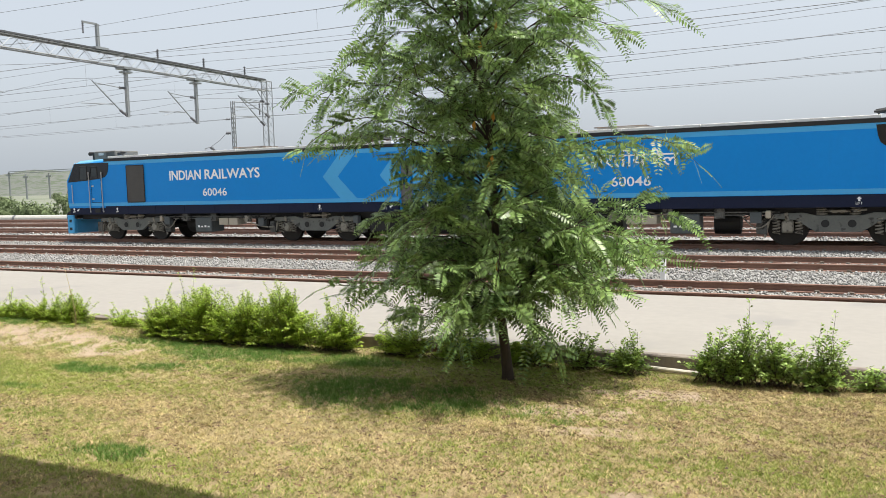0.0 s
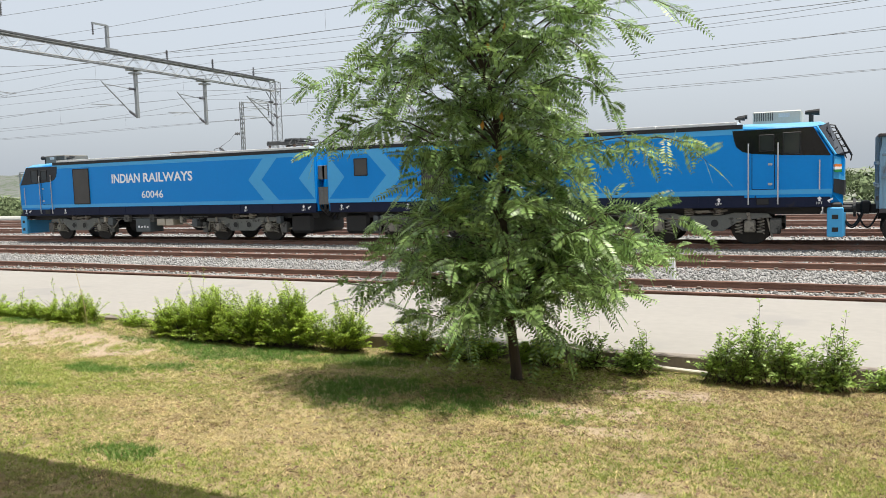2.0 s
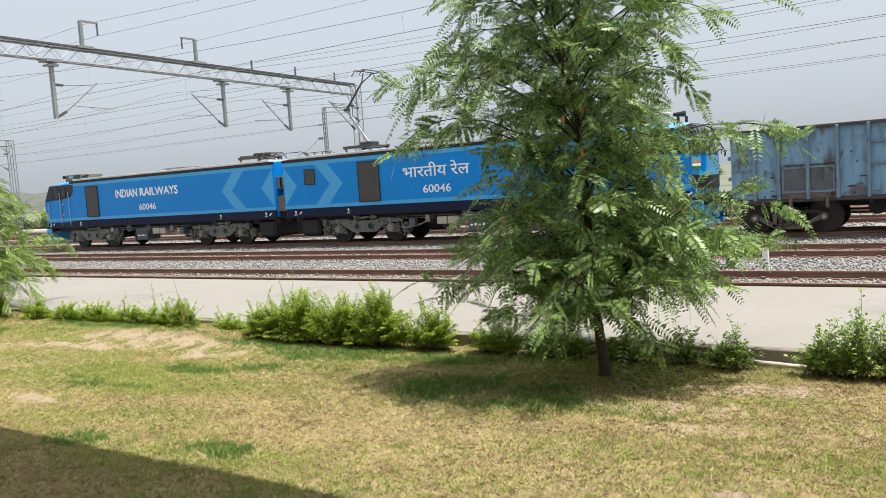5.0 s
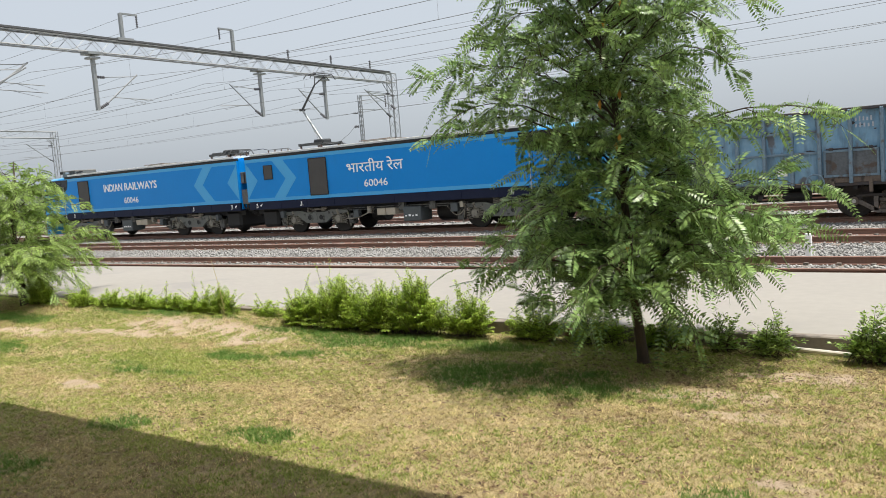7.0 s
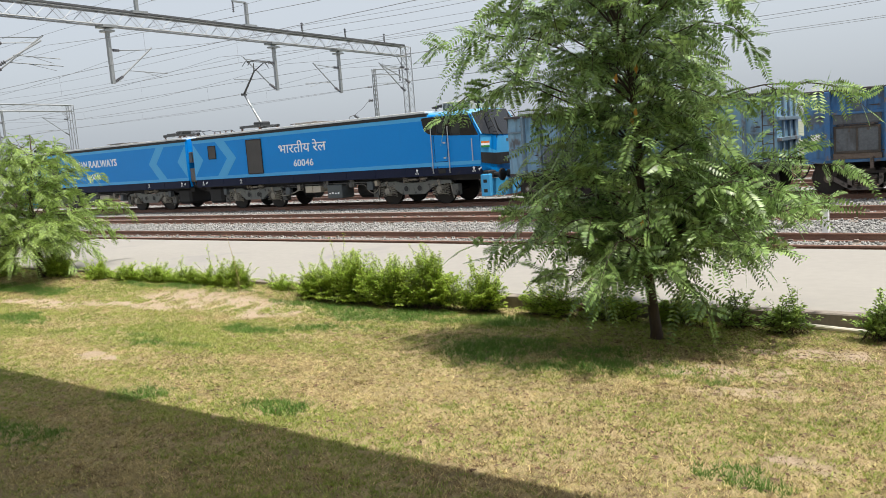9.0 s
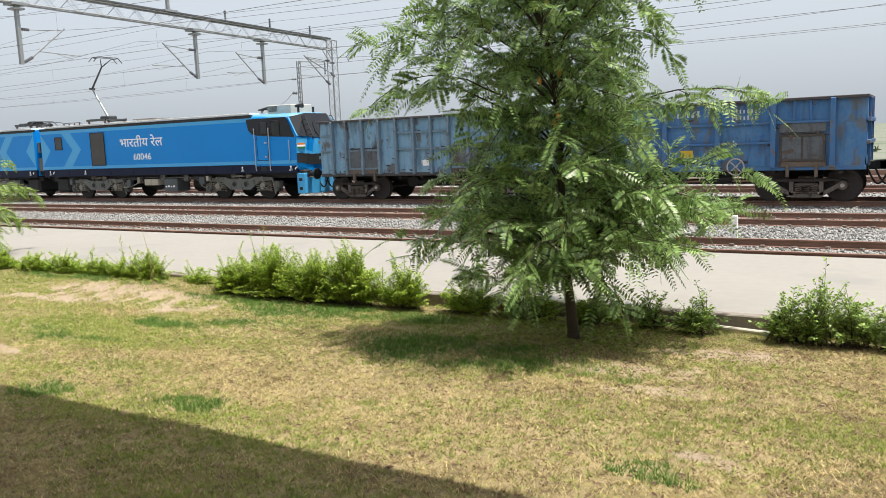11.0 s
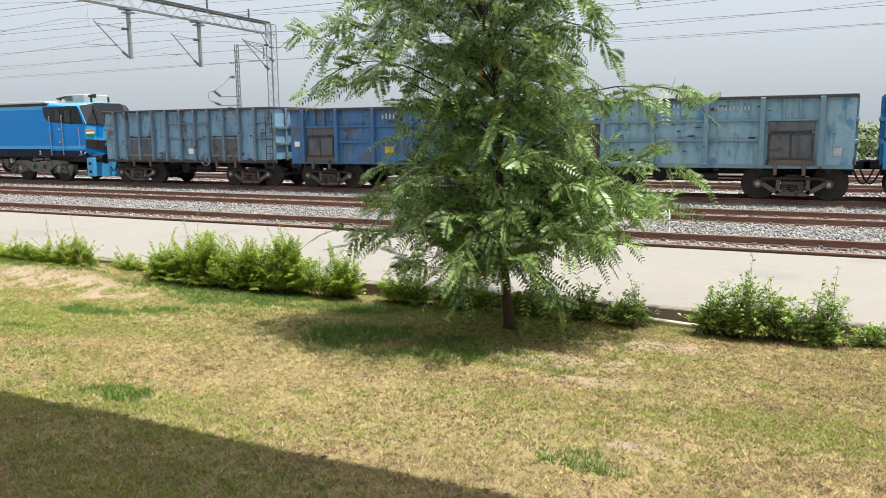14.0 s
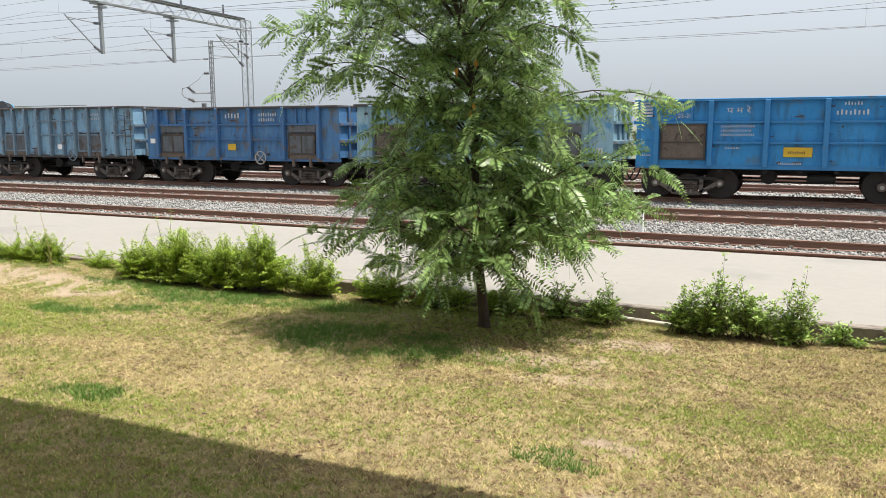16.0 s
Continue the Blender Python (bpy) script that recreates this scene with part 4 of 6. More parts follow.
    for p, q in (((u0, 1.73), (u1, 1.73)), ((u1, 1.73), (u1, 3.36)), ((u1, 3.36), (u0, 3.36)), ((u0, 3.36), (u0, 1.73))):
        rod(bm, (m * p[0], -W - 0.025, p[1]), (m * q[0], -W - 0.025, q[1]), 0.025, 4)
    part("grille_frame", bm, "black_rubber", ob)
    if not front:
        part("small_window", boxes(bx(1.28, 1.86, -W - 0.02, -W + 0.01, 2.60, 3.24), bevel=0.015), "grille", ob, "small grey side louvre")
        bm = bmesh.new()
        for p, q in (((1.28, 2.6), (1.86, 2.6)), ((1.86, 2.6), (1.86, 3.24)), ((1.86, 3.24), (1.28, 3.24)), ((1.28, 3.24), (1.28, 2.6))):
            rod(bm, (m * p[0], -W - 0.02, p[1]), (m * q[0], -W - 0.02, q[1]), 0.02, 4)
        part("window_frame", bm, "black_rubber", ob)
    # chevrons
    bm = bmesh.new()
    plate(bm, mirror([(3.40, 2.57), (2.60, 3.44), (1.88, 3.44), (2.70, 2.57), (1.86, 1.72), (2.60, 1.72)]), -W - 0.006, -W + 0.01)
    part("chevron", bm, "sky_blue", ob, "light blue chevron")
    bm = bmesh.new()
    plate(bm, mirror([(0.80, 2.57), (0.04, 3.44), (0.04, 1.72)]), -W - 0.006, -W + 0.01)
    part("chevron", bm, "sky_blue", ob, "light blue triangle")
    # writing
    if front:
        lettering("railway_lettering", "INDIAN", -11.46, -9.66, 2.64, 3.06, -W - 0.006, "white_paint", ob, 0.02)
        lettering("railway_lettering", "RAILWAYS", -9.45, -6.50, 2.64, 3.06, -W - 0.006, "white_paint", ob, 0.02)
        lettering("fleet_lettering", "60046", -9.60, -8.28, 1.93, 2.26, -W - 0.006, "white_paint", ob, 0.008)
    else:
        lettering("railway_lettering", "\u092d\u093e\u0930\u0924\u0940\u092f", 6.53, 8.62, 2.58, 3.14, -W - 0.006, "white_paint", ob, 0.007)
        lettering("railway_lettering", "\u0930\u0947\u0932", 8.80, 9.65, 2.58, 3.14, -W - 0.006, "white_paint", ob, 0.007)
        lettering("fleet_lettering", "60046", 7.46, 8.76, 1.94, 2.26, -W - 0.006, "white_paint", ob, 0.008)
    # underframe
    part("skirt", boxes(bx(0.05, 17.9, -1.54, 1.54, 1.18, 1.565), bevel=0.02), "navy", ob, "navy blue underframe skirt")
    pieces("skirt_plate", boxes(*[bx(0.5 + 1.7 * k, 0.53 + 1.7 * k, -1.552, -1.5, 1.2, 1.55) for k in range(10)]), "navy", ob)
    part("frame", boxes(bx(0.2, 17.6, -1.1, 1.1, 0.95, 1.2)), "black_rubber", ob)
    # A raised black plate gives the shade of a step recess by colour.
    part("step_recess", boxes(bx(15.85, 16.2, -1.56, -1.5, 1.27, 1.45), bevel=0.01), "black_rubber", ob)
    for u, extra in ((0.62, True), (3.60, False), (14.75, False), (17.60, True)):
        lift_mark(ob, m * u, extra)
    for c in (4.10, 14.22):
        loco_bogie(ob, m * c)
    cu = 9.8
    part("converter_box", boxes(bx(cu - 0.46, cu + 0.46, -1.42, -0.6, 0.38, 1.0), bevel=0.03), "grey_box", ob, "grey equipment box")
    pieces("label_plate", boxes(*[bx(cu - 0.35 + 0.18 * k, cu - 0.25 + 0.18 * k, -1.43, -1.41, 0.58, 0.64 + 0.03 * (k % 2)) for k in range(4)]), "white_paint", ob)
    part("battery_box", boxes(bx(8.92, 8.42, -1.42, -0.8, 0.68, 0.98), bevel=0.02), "beige_box", ob, "beige equipment box")
    part("battery_box", boxes(bx(8.38, 7.92, -1.42, -0.8, 0.68, 0.98), bevel=0.02), "beige_box", ob, "beige equipment box")
    bm = bmesh.new()
    rod(bm, (m * 11.4, -0.3, 0.72), (m * 10.6, -0.3, 0.72), 0.42, 20)
    rod(bm, (m * 7.6, -0.2, 0.78), (m * 6.9, -0.2, 0.78), 0.4, 20)
    pieces("air_tank", bm, "black_rubber", ob)
    pieces("bracket", boxes(bx(9.1, 9.4, -1.4, -1.2, 0.85, 1.2), bx(10.7, 11.0, -1.4, -1.2, 0.85, 1.2), bx(9.18, 9.32, -1.43, -1.4, 0.9, 1.05), bx(10.78, 10.92, -1.43, -1.4, 0.9, 1.05), bevel=0.015), "bogie_grey", ob)
    bm = bmesh.new()
    tube(bm, [(m * (7.7 - 0.16 * k), -1.3, 0.95 - 0.55 * math.sin(k / 10 * math.pi / 2) + 0.02 * k) for k in range(11)], 0.03, 6)
    tube(bm, [(m * (11.5 + 0.12 * k), -1.25, 0.95 - 0.4 * math.sin(k / 8 * math.pi)) for k in range(9)], 0.025, 6)
    tube(bm, [(m * (1.2 + 0.15 * k), -1.0, 1.0 - 0.5 * math.sin(k / 8 * math.pi)) for k in range(9)], 0.03, 6)
    pieces("air_hose", bm, "axlebox", ob)
    # small gear hung under the floor
    for u, z, w, h, mt in ((6.55, 0.62, 0.28, 0.34, "grey_box"), (7.35, 0.78, 0.20, 0.30, "axlebox"), (11.75, 0.70, 0.34, 0.36, "grey_box"), (12.2, 0.86, 0.16, 0.24, "beige_box"), (1.95, 0.74, 0.22, 0.3, "grey_box")):
        part("junction_box", boxes(bx(u, u + w, -1.40, -1.15, z, z + h), bevel=0.02), mt, ob)
    bm = bmesh.new()
    for q, (ua, ub, sag) in enumerate(((6.3, 7.0, 0.28), (6.5, 7.6, 0.42), (11.2, 11.9, 0.25), (11.9, 12.5, 0.35), (9.0, 9.6, 0.18), (2.0, 2.5, 0.3))):
        tube(bm, [(m * (ua + (ub - ua) * k / 8), -1.32 + 0.03 * q, 1.12 - sag * math.sin(k / 8 * math.pi)) for k in range(9)], 0.018, 5)
    pieces("cable", bm, "black_rubber", ob)
    bm = rods(0.022, ((m * 5.9, -1.36, 1.05), (m * 12.6, -1.36, 1.05)), ((m * 6.2, -1.30, 0.96), (m * 11.6, -1.30, 0.96)))
    pieces("air_pipe", bm, "bogie_grey", ob)
    part("end_tank", boxes(bx(0.5, 1.6, -1.2, 1.2, 0.32, 1.15), bevel=0.12), "black_rubber", ob)
    # nose gear
    for s in (-1, 1):
        part("rail_guard", boxes(bx(17.8, 18.25, s * 1.36 - 0.1, s * 1.36 + 0.1, 0.28, 1.16), bevel=0.03), "sky_blue", ob, "light blue rail guard")
        # Black blocks set proud of the guard imitate the dark of its holes.
        pieces("guard_hole", boxes(bx(17.92, 18.12, s * 1.36 - 0.106, s * 1.36 + 0.106, 0.42, 0.58), bx(17.92, 18.12, s * 1.36 - 0.106, s * 1.36 + 0.106, 0.8, 0.96), bevel=0.02), "black_rubber", ob)
        bm = bmesh.new()
        rod(bm, (m * 18.1, s * 0.98, 1.1), (m * 18.5, s * 0.98, 1.1), 0.11, 12)
        rod(bm, (m * 18.5, s * 0.98, 1.1), (m * 18.57, s * 0.98, 1.1), 0.24, 16)
        part("buffer", bm, "black_rubber", ob)
    part("snow_plough", hull([(m * 18.0, s * 1.35, z) for s in (-1, 1) for z in (0.3, 0.95)] + [(m * 18.3, s * 0.5, z) for s in (-1, 1) for z in (0.25, 0.95)]), "sky_blue", ob, "light blue plough plate")
    pieces("coupler", boxes(bx(18.2, 18.9, -0.16, 0.16, 0.95, 1.25), bx(18.7, 18.98, -0.22, 0.22, 0.9, 1.3), bevel=0.05), "black_rubber", ob)
    part("buffer_beam", boxes(bx(17.7, 18.2, -1.4, 1.4, 0.98, 1.3), bevel=0.05), "black_rubber", ob)
    bm = bmesh.new()
    for s in (-0.5, 0.5):
        tube(bm, [(m * (18.15 + 0.08 * k), s, 1.0 - 0.5 * math.sin(k / 8 * math.pi)) for k in range(9)], 0.03, 6)
    pieces("brake_hose", bm, "black_rubber", ob)
    for z0, mat in ((2.36, "saffron"), (2.28, "white_paint"), (2.20, "green_flag")):
        part("flag_stripe", hull([(m * 18.0, -1.53, z0), (m * 18.0, -1.53, z0 + 0.08), (m * 18.185, -1.22, z0), (m * 18.185, -1.22, z0 + 0.08), (m * 17.9, -1.45, z0), (m * 17.9, -1.45, z0 + 0.08), (m * 18.1, -1.15, z0), (m * 18.1, -1.15, z0 + 0.08)]), mat, ob)
    # roof gear
    part("air_conditioner", boxes(bx(15.65, 17.05, -0.7, 0.7, 3.70, 4.14), bevel=0.03), "ac_dark" if front else "ac_grey", ob, "dark grey roof air conditioner" if front else "pale grey roof air conditioner")
    pieces("ac_grille", boxes(*[bx(15.70 + 0.065 * k, 15.73 + 0.065 * k, -0.712, -0.69, 3.85, 4.1) for k in range(9)]), "grille", ob)
    part("ac_panel", boxes(bx(16.4, 16.72, -0.712, -0.69, 3.94, 4.06)), "stencil", ob)
    bm = bmesh.new()
    rod(bm, (m * 17.3, -0.5, 3.70), (m * 17.3, -0.5, 4.02), 0.05, 8)
    rod(bm, (m * 17.15, -0.5, 4.05), (m * 17.55, -0.5, 4.05), 0.06, 10, 0.1)
    for q in (0, 1):
        rod(bm, (m * (15.12 + 0.05 * q), -0.7 + 0.2 * q, 3.97 + 0.05 * q), (m * (15.42 + 0.05 * q), -0.7 + 0.2 * q, 3.97 + 0.05 * q), 0.03, 10, 0.075)
    rod(bm, (m * 15.25, -0.6, 3.72), (m * 15.25, -0.6, 4.02), 0.03, 8)
    rod(bm, (m * 17.3, 0.5, 3.70), (m * 17.3, 0.5, 4.02), 0.05, 8)
    pieces("horn", bm, "black_rubber", ob)
    for u in (7.6,):
        bm = bmesh.new()
        rod(bm, (m * u, 0, 3.78), (m * u, 0, 3.93), 1.05, 28, 0.98)
        pieces("roof_fan", bm, "ac_dark", ob)
        bm = bmesh.new()
        for k in range(5):
            rod(bm, (m * u - 0.95 + 0.06, -0.8 + 0.4 * k, 3.94), (m * u + 0.95 - 0.06, -0.8 + 0.4 * k, 3.94), 0.02, 4)
        pieces("fan_guard", bm, "rust", ob)
    pantograph(ob, 2.3 if front else 3.6, m, not front)
    bm = bmesh.new()
    for k in range(4):
        insulator(bm, (m * (0.5 + 0.45 * k), -0.4, 3.78), (m * (0.5 + 0.45 * k), -0.4, 4.0), 0.045, 3)
    pieces("bus_insulator", bm, "copper_pipe", ob)
    bm = bmesh.new()
    tube(bm, [(m * -0.5, -0.4, 4.1), (m * 0.1, -0.4, 4.12), (m * 0.5, -0.4, 4.02), (m * 1.9, -0.4, 4.02), (m * 2.1, -0.4, 3.9)], 0.016, 6)
    part("bus_bar", bm, "panto", ob)
    # coupled end with its gangway panel
    part("end_panel", boxes(bx(-0.03, 0.02, -1.45, 1.45, 1.25, 3.62)), "loco_blue", ob, "blue end wall")
    part("gangway_vent", boxes(bx(-0.36, -0.02, -1.40, -1.0, 2.5, 3.05), bx(-0.30, -0.02, -1.42, -0.95, 1.5, 2.2), bevel=0.02), "ac_dark", ob, "grey end-wall vents")
    part("gangway_bellows", boxes(*[bx(-0.42, -0.02, -0.55 + 0.02 * (k % 2), 0.55 - 0.02 * (k % 2), 1.2 + 0.25 * k, 1.44 + 0.25 * k) for k in range(8)]), "black_rubber", ob)
    bm = bmesh.new()
    for k in range(5):
        y = -1.35 + 0.18 * k
        tube(bm, [(m * (0.05 - 0.06 * j), y, 1.75 - 0.1 * k - 0.5 * math.sin(j / 8 * math.pi)) for j in range(9)], 0.035, 6)
    pieces("jumper_cable", bm, "black_rubber", ob)
    return ob


loco_section("locomotive", "blue electric locomotive half with white English lettering", 9.99, -1, True)
loco_section("locomotive", "blue electric locomotive half with white Hindi lettering and raised pantograph", 10.58, 1, False)


def wagon_bogie(parent, c):
    bog = part("bogie", boxes((c - 0.25, c + 0.25, -1.0, 1.0, 0.42, 0.78), bevel=0.03), "casting", parent, "cast steel freight bogie")
    for s in (-1, 1):
        bm = bmesh.new()
        plate(bm, [(c - 1.16, 0.60), (c - 0.80, 0.70), (c + 0.80, 0.70), (c + 1.16, 0.60), (c + 1.16, 0.52), (c + 0.80, 0.55), (c + 0.78, 0.62), (c - 0.78, 0.62), (c - 0.80, 0.55), (c - 1.16, 0.52)], s * 1.04, s * 1.13)
        part("top_member", bm, "wheel_rust", bog)
        bm = bmesh.new()
        plate(bm, [(c + 1.05, 0.52), (c + 0.85, 0.55), (c + 0.36, 0.25), (c - 0.36, 0.25), (c - 0.85, 0.55), (c - 1.05, 0.52), (c - 0.40, 0.13), (c + 0.40, 0.13)], s * 1.04, s * 1.16)
        for dx in (-0.42, 0.42):
            box(bm, c + dx - 0.06, c + dx + 0.06, s * 1.1 - 0.06, s * 1.1 + 0.06, 0.2, 0.62)
        part("side_frame", bm, "side_frame", bog)
        bm = bmesh.new()
        for dx in (-0.22, 0.0, 0.22):
            coil(bm, c + dx, s * 1.12, 0.24, 0.5, 0.09, 0.024, 4)
        pieces("spring", bm, "rust", bog)
        part("bolster_end", boxes((c - 0.33, c + 0.33, s * 1.1 - 0.1, s * 1.1 + 0.1, 0.48, 0.58), bevel=0.02), "casting", bog)
        bm = bmesh.new()
        for dx in (-1.0, 1.0):
            rod(bm, (c + dx, s * 1.0, 0.5), (c + dx, s * 1.22, 0.5), 0.13, 12)
        pieces("axle_box", bm, "rust", bog)
        bm = bmesh.new()
        for dx in (-1.0, 1.0):
            rod(bm, (c + dx, s * 1.2, 0.5), (c + dx, s * 1.25, 0.5), 0.062, 12)
        pieces("axle_cap", bm, "hub", bog)
    for dx in (-1.0, 1.0):
        wheelset(parent, c + dx, 0.5, "wheel_rust", "hub")


def dent(bm, x0, x1, z0, z1, y, rnd, amount=0.028):
    """A panel sheet, bulged and dented by its loads."""
    nx, nz = 6, 5
    ph = rnd.random() * 50
    g = [[bm.verts.new((x0 + (x1 - x0) * i / nx, y - (amount * (noise.noise(Vector((i * 0.8 + ph, j * 0.9, ph))) + 0.3) if 0 < i < nx and 0 < j < nz else 0), z0 + (z1 - z0) * j / nz)) for i in range(nx + 1)] for j in range(nz + 1)]
    for j in range(nz):
        for i in range(nx):
            bm.faces.new((g[j][i], g[j][i + 1], g[j + 1][i + 1], g[j + 1][i]))


def wagon(label, s0, paint, rib, posts, rails, doors, top, seed, kind):
    """An open high-sided wagon, 9.75 m long, with its posts, rails, side doors, sill and bogies."""
    rnd = random.Random(seed)
    ob = empty("open_wagon", label=label, category="wagon", group="open freight wagons")
    VEHICLES.append((ob, s0))
    L, W, Z0 = 9.75, 1.41, 1.08
    # side sheets, one between each pair of posts
    xs = [0.0] + posts + [L]
    for a, b in zip(xs, xs[1:]):
        bm = bmesh.new()
        zs = [Z0] + list(rails) + [top - 0.06] if kind == "wide" else [Z0, top - 0.06]
        for z0, z1 in zip(zs, zs[1:]):
            dent(bm, a, b, z0, z1, -W, rnd)
        part("side_panel", bm, paint, ob)
    part("far_side", boxes((0, L, W - 0.02, W, Z0, top - 0.05)), paint, ob)
    part("inner_wall", boxes((0.02, L - 0.02, -W + 0.035, -W + 0.05, Z0, top - 0.05)), "rust", ob)
    part("floor", boxes((0, L, -W + 0.02, W - 0.02, Z0, Z0 + 0.06)), "rust", ob)
    part("coal_dust_bed", boxes((0.05, L - 0.05, -W + 0.06, W - 0.03, Z0 + 0.06, Z0 + 0.16)), "scrape", ob)
    for x0, x1 in ((0.0, 0.03), (L - 0.03, L)):
        part("end_wall", boxes((x0, x1, -W, W, Z0, top - 0.05)), paint, ob)
    for e, sgn in ((0.0, -1), (L, 1)):
        pieces("end_rib", boxes(*[(min(e, e + sgn * 0.09), max(e, e + sgn * 0.09), -W - 0.04, W + 0.04, z - 0.06, z + 0.06) for z in (Z0 + 0.7, Z0 + 1.35)], bevel=0.012), rib, ob)
        pieces("end_stanchion", boxes(*[(min(e, e + sgn * 0.07), max(e, e + sgn * 0.07), y - 0.06, y + 0.06, Z0, top - 0.05) for y in (-0.75, 0.0, 0.75)], bevel=0.01), rib, ob)
    # posts
    w = 0.075 if kind == "wide" else 0.05
    for x in posts:
        part("post", boxes((x - w, x + w, -W - 0.19, -W + 0.01, Z0 - 0.02, top - 0.05), bevel=0.015), rib, ob)
        part("post", boxes((x - w, x + w, W, W + 0.14, Z0 - 0.02, top - 0.05), bevel=0.015), rib, ob)
    # horizontal rails between posts
    for a, b in zip(xs, xs[1:]):
        for z in rails:
            if kind == "narrow" and not (3.8 < (a + b) / 2 < 6.4 or (a + b) / 2 < 0.8 or (a + b) / 2 > 9.0):
                continue
            if kind == "wide" and ((a + b) / 2 < 0.7 or (a + b) / 2 > 9.05):
                continue
            if any(d0 - 0.05 < (a + b) / 2 < d1 + 0.05 for d0, d1 in doors) and z < 2.2:
                continue
            part("rail_bar", boxes((a + w, b - w, -W - 0.11, -W + 0.005, z - 0.035, z + 0.035), bevel=0.012), rib, ob)
    pieces("top_coping", boxes((-0.04, L + 0.04, -W - 0.17, -W + 0.06, top - 0.09, top), (-0.04, L + 0.04, W - 0.06, W + 0.17, top - 0.09, top), (-0.05, 0.1, -W, W, top - 0.09, top), (L - 0.1, L + 0.05, -W, W, top - 0.09, top), bevel=0.015), rib if seed == 4 else "scrape", ob)
    # side doors with frames and hinges
    for k, (d0, d1) in enumerate(doors):
        rusty = kind == "wide" and seed in (3, 4) and k == 0
        zt = 2.02 if not (seed == 4 and k == 0) else 2.36
        part("side_door", boxes((d0 + 0.06, d1 - 0.06, -W - 0.06, -W - 0.02, 1.30, zt), bevel=0.01), "rust" if rusty else "door_grey", ob, "rusty flap door" if rusty else "worn flap door")
        bm = boxes((d0 + 0.03, d1 - 0.03, -W - 0.085, -W - 0.02, 1.25, 1.32), (d0 + 0.03, d1 - 0.03, -W - 0.085, -W - 0.02, zt - 0.03, zt + 0.04),
                   (d0 + 0.03, d0 + 0.10, -W - 0.085, -W - 0.02, 1.3, zt), (d1 - 0.10, d1 - 0.03, -W - 0.085, -W - 0.02, 1.3, zt), bevel=0.01)
        if seed != 4 or k:
            box(bm, (d0 + d1) / 2 - 0.03, (d0 + d1) / 2 + 0.03, -W - 0.08, -W - 0.02, 1.3, zt)
        else:
            box(bm, d0 + 0.06, d1 - 0.06, -W - 0.075, -W - 0.02, 1.78, 1.82)
        part("door_frame", bm, "casting" if kind == "wide" else rib, ob)
        if kind == "wide":
            part("door_header", boxes((d0 + 0.02, d1 - 0.02, -W - 0.05, -W - 0.015, zt + 0.10, 2.40), bevel=0.008), "rust" if rusty else "door_grey", ob) if zt < 2.2 else None
            pieces("short_stile", boxes(*[(x - 0.035, x + 0.035, -W - 0.10, -W + 0.005, 2.47, top - 0.09) for x in ((d0 * 2 + d1) / 3, (d0 + d1 * 2) / 3)], bevel=0.01), rib, ob)
        if seed == 4 and k == 0:
            continue
        pieces("door_hinge", boxes(*[(x - 0.06, x + 0.06, -W - 0.11, -W - 0.03, zt + 0.03, zt + 0.11) for x in (d0 + 0.25, d1 - 0.25)], (d0 + 0.1, d1 - 0.1, -W - 0.07, -W, zt + 0.05, zt + 0.09), bevel=0.012), "scrape", ob)
        part("door_sill", boxes((d0, d1, -W - 0.07, -W + 0.1, 1.08, 1.25), (d0 + 0.22, d0 + 0.32, -W - 0.1, -W, 0.78, 1.15), (d1 - 0.32, d1 - 0.22, -W - 0.1, -W, 0.78, 1.15), bevel=0.012), "rust", ob)
    # sill, centre beam and gear
    pieces("sill", boxes((0, L, -W - 0.03, -W + 0.1, Z0 - 0.1, Z0 + 0.03), (0, L, W - 0.1, W + 0.03, Z0 - 0.1, Z0 + 0.03), bevel=0.012), rib if kind == "wide" else "scrape", ob)
    part("centre_beam", boxes((0, L, -0.3, 0.3, 0.75, 1.06)), "black_rubber", ob)
    pieces("cross_beam", boxes(*[(x - 0.06, x + 0.06, -W + 0.05, W - 0.05, 0.88, 1.06) for x in (0.6, 2.6, 3.9, 4.9, 5.9, 7.2, 9.1)]), "black_rubber", ob)
    bm = bmesh.new()
    rod(bm, (4.0, -0.6, 0.72), (4.0, 0.2, 0.72), 0.24, 16)
    rod(bm, (5.1, -0.9, 0.72), (5.9, -0.9, 0.72), 0.16, 14)
    for a, b in (((2.7, -0.5, 0.55), (6.8, -0.5, 0.55)), ((3.0, 0.5, 0.6), (6.6, 0.5, 0.6))):
        rod(bm, a, b, 0.03, 6)
    part("brake_gear", bm, "black_rubber", ob)
    hx = 6.15 if kind == "narrow" or seed == 2 else 3.55
    bm = bmesh.new()
    zc = 1.12
    pts = [(hx + 0.25 * math.cos(2 * math.pi * k / 24), -W - 0.22, zc + 0.25 * math.sin(2 * math.pi * k / 24)) for k in range(25)]
    tube(bm, pts, 0.024, 6)
    for k in range(4):
        a = math.pi / 4 + k * math.pi / 2
        rod(bm, (hx, -W - 0.22, zc), (hx + 0.25 * math.cos(a), -W - 0.22, zc + 0.25 * math.sin(a)), 0.02, 5)
    rod(bm, (hx, -W - 0.2, zc), (hx, -W + 0.1, zc), 0.03, 6)
    if seed != 4:
        part("brake_wheel", bm, "hub" if seed > 1 else rib, ob, "spoked brake hand wheel")
    else:
        bm.free()
    if kind == "narrow":
        bm = bmesh.new()
        for x in (9.35, 9.68):
            rod(bm, (x, -W - 0.12, 0.75), (x, -W - 0.12, 3.0), 0.018, 5)
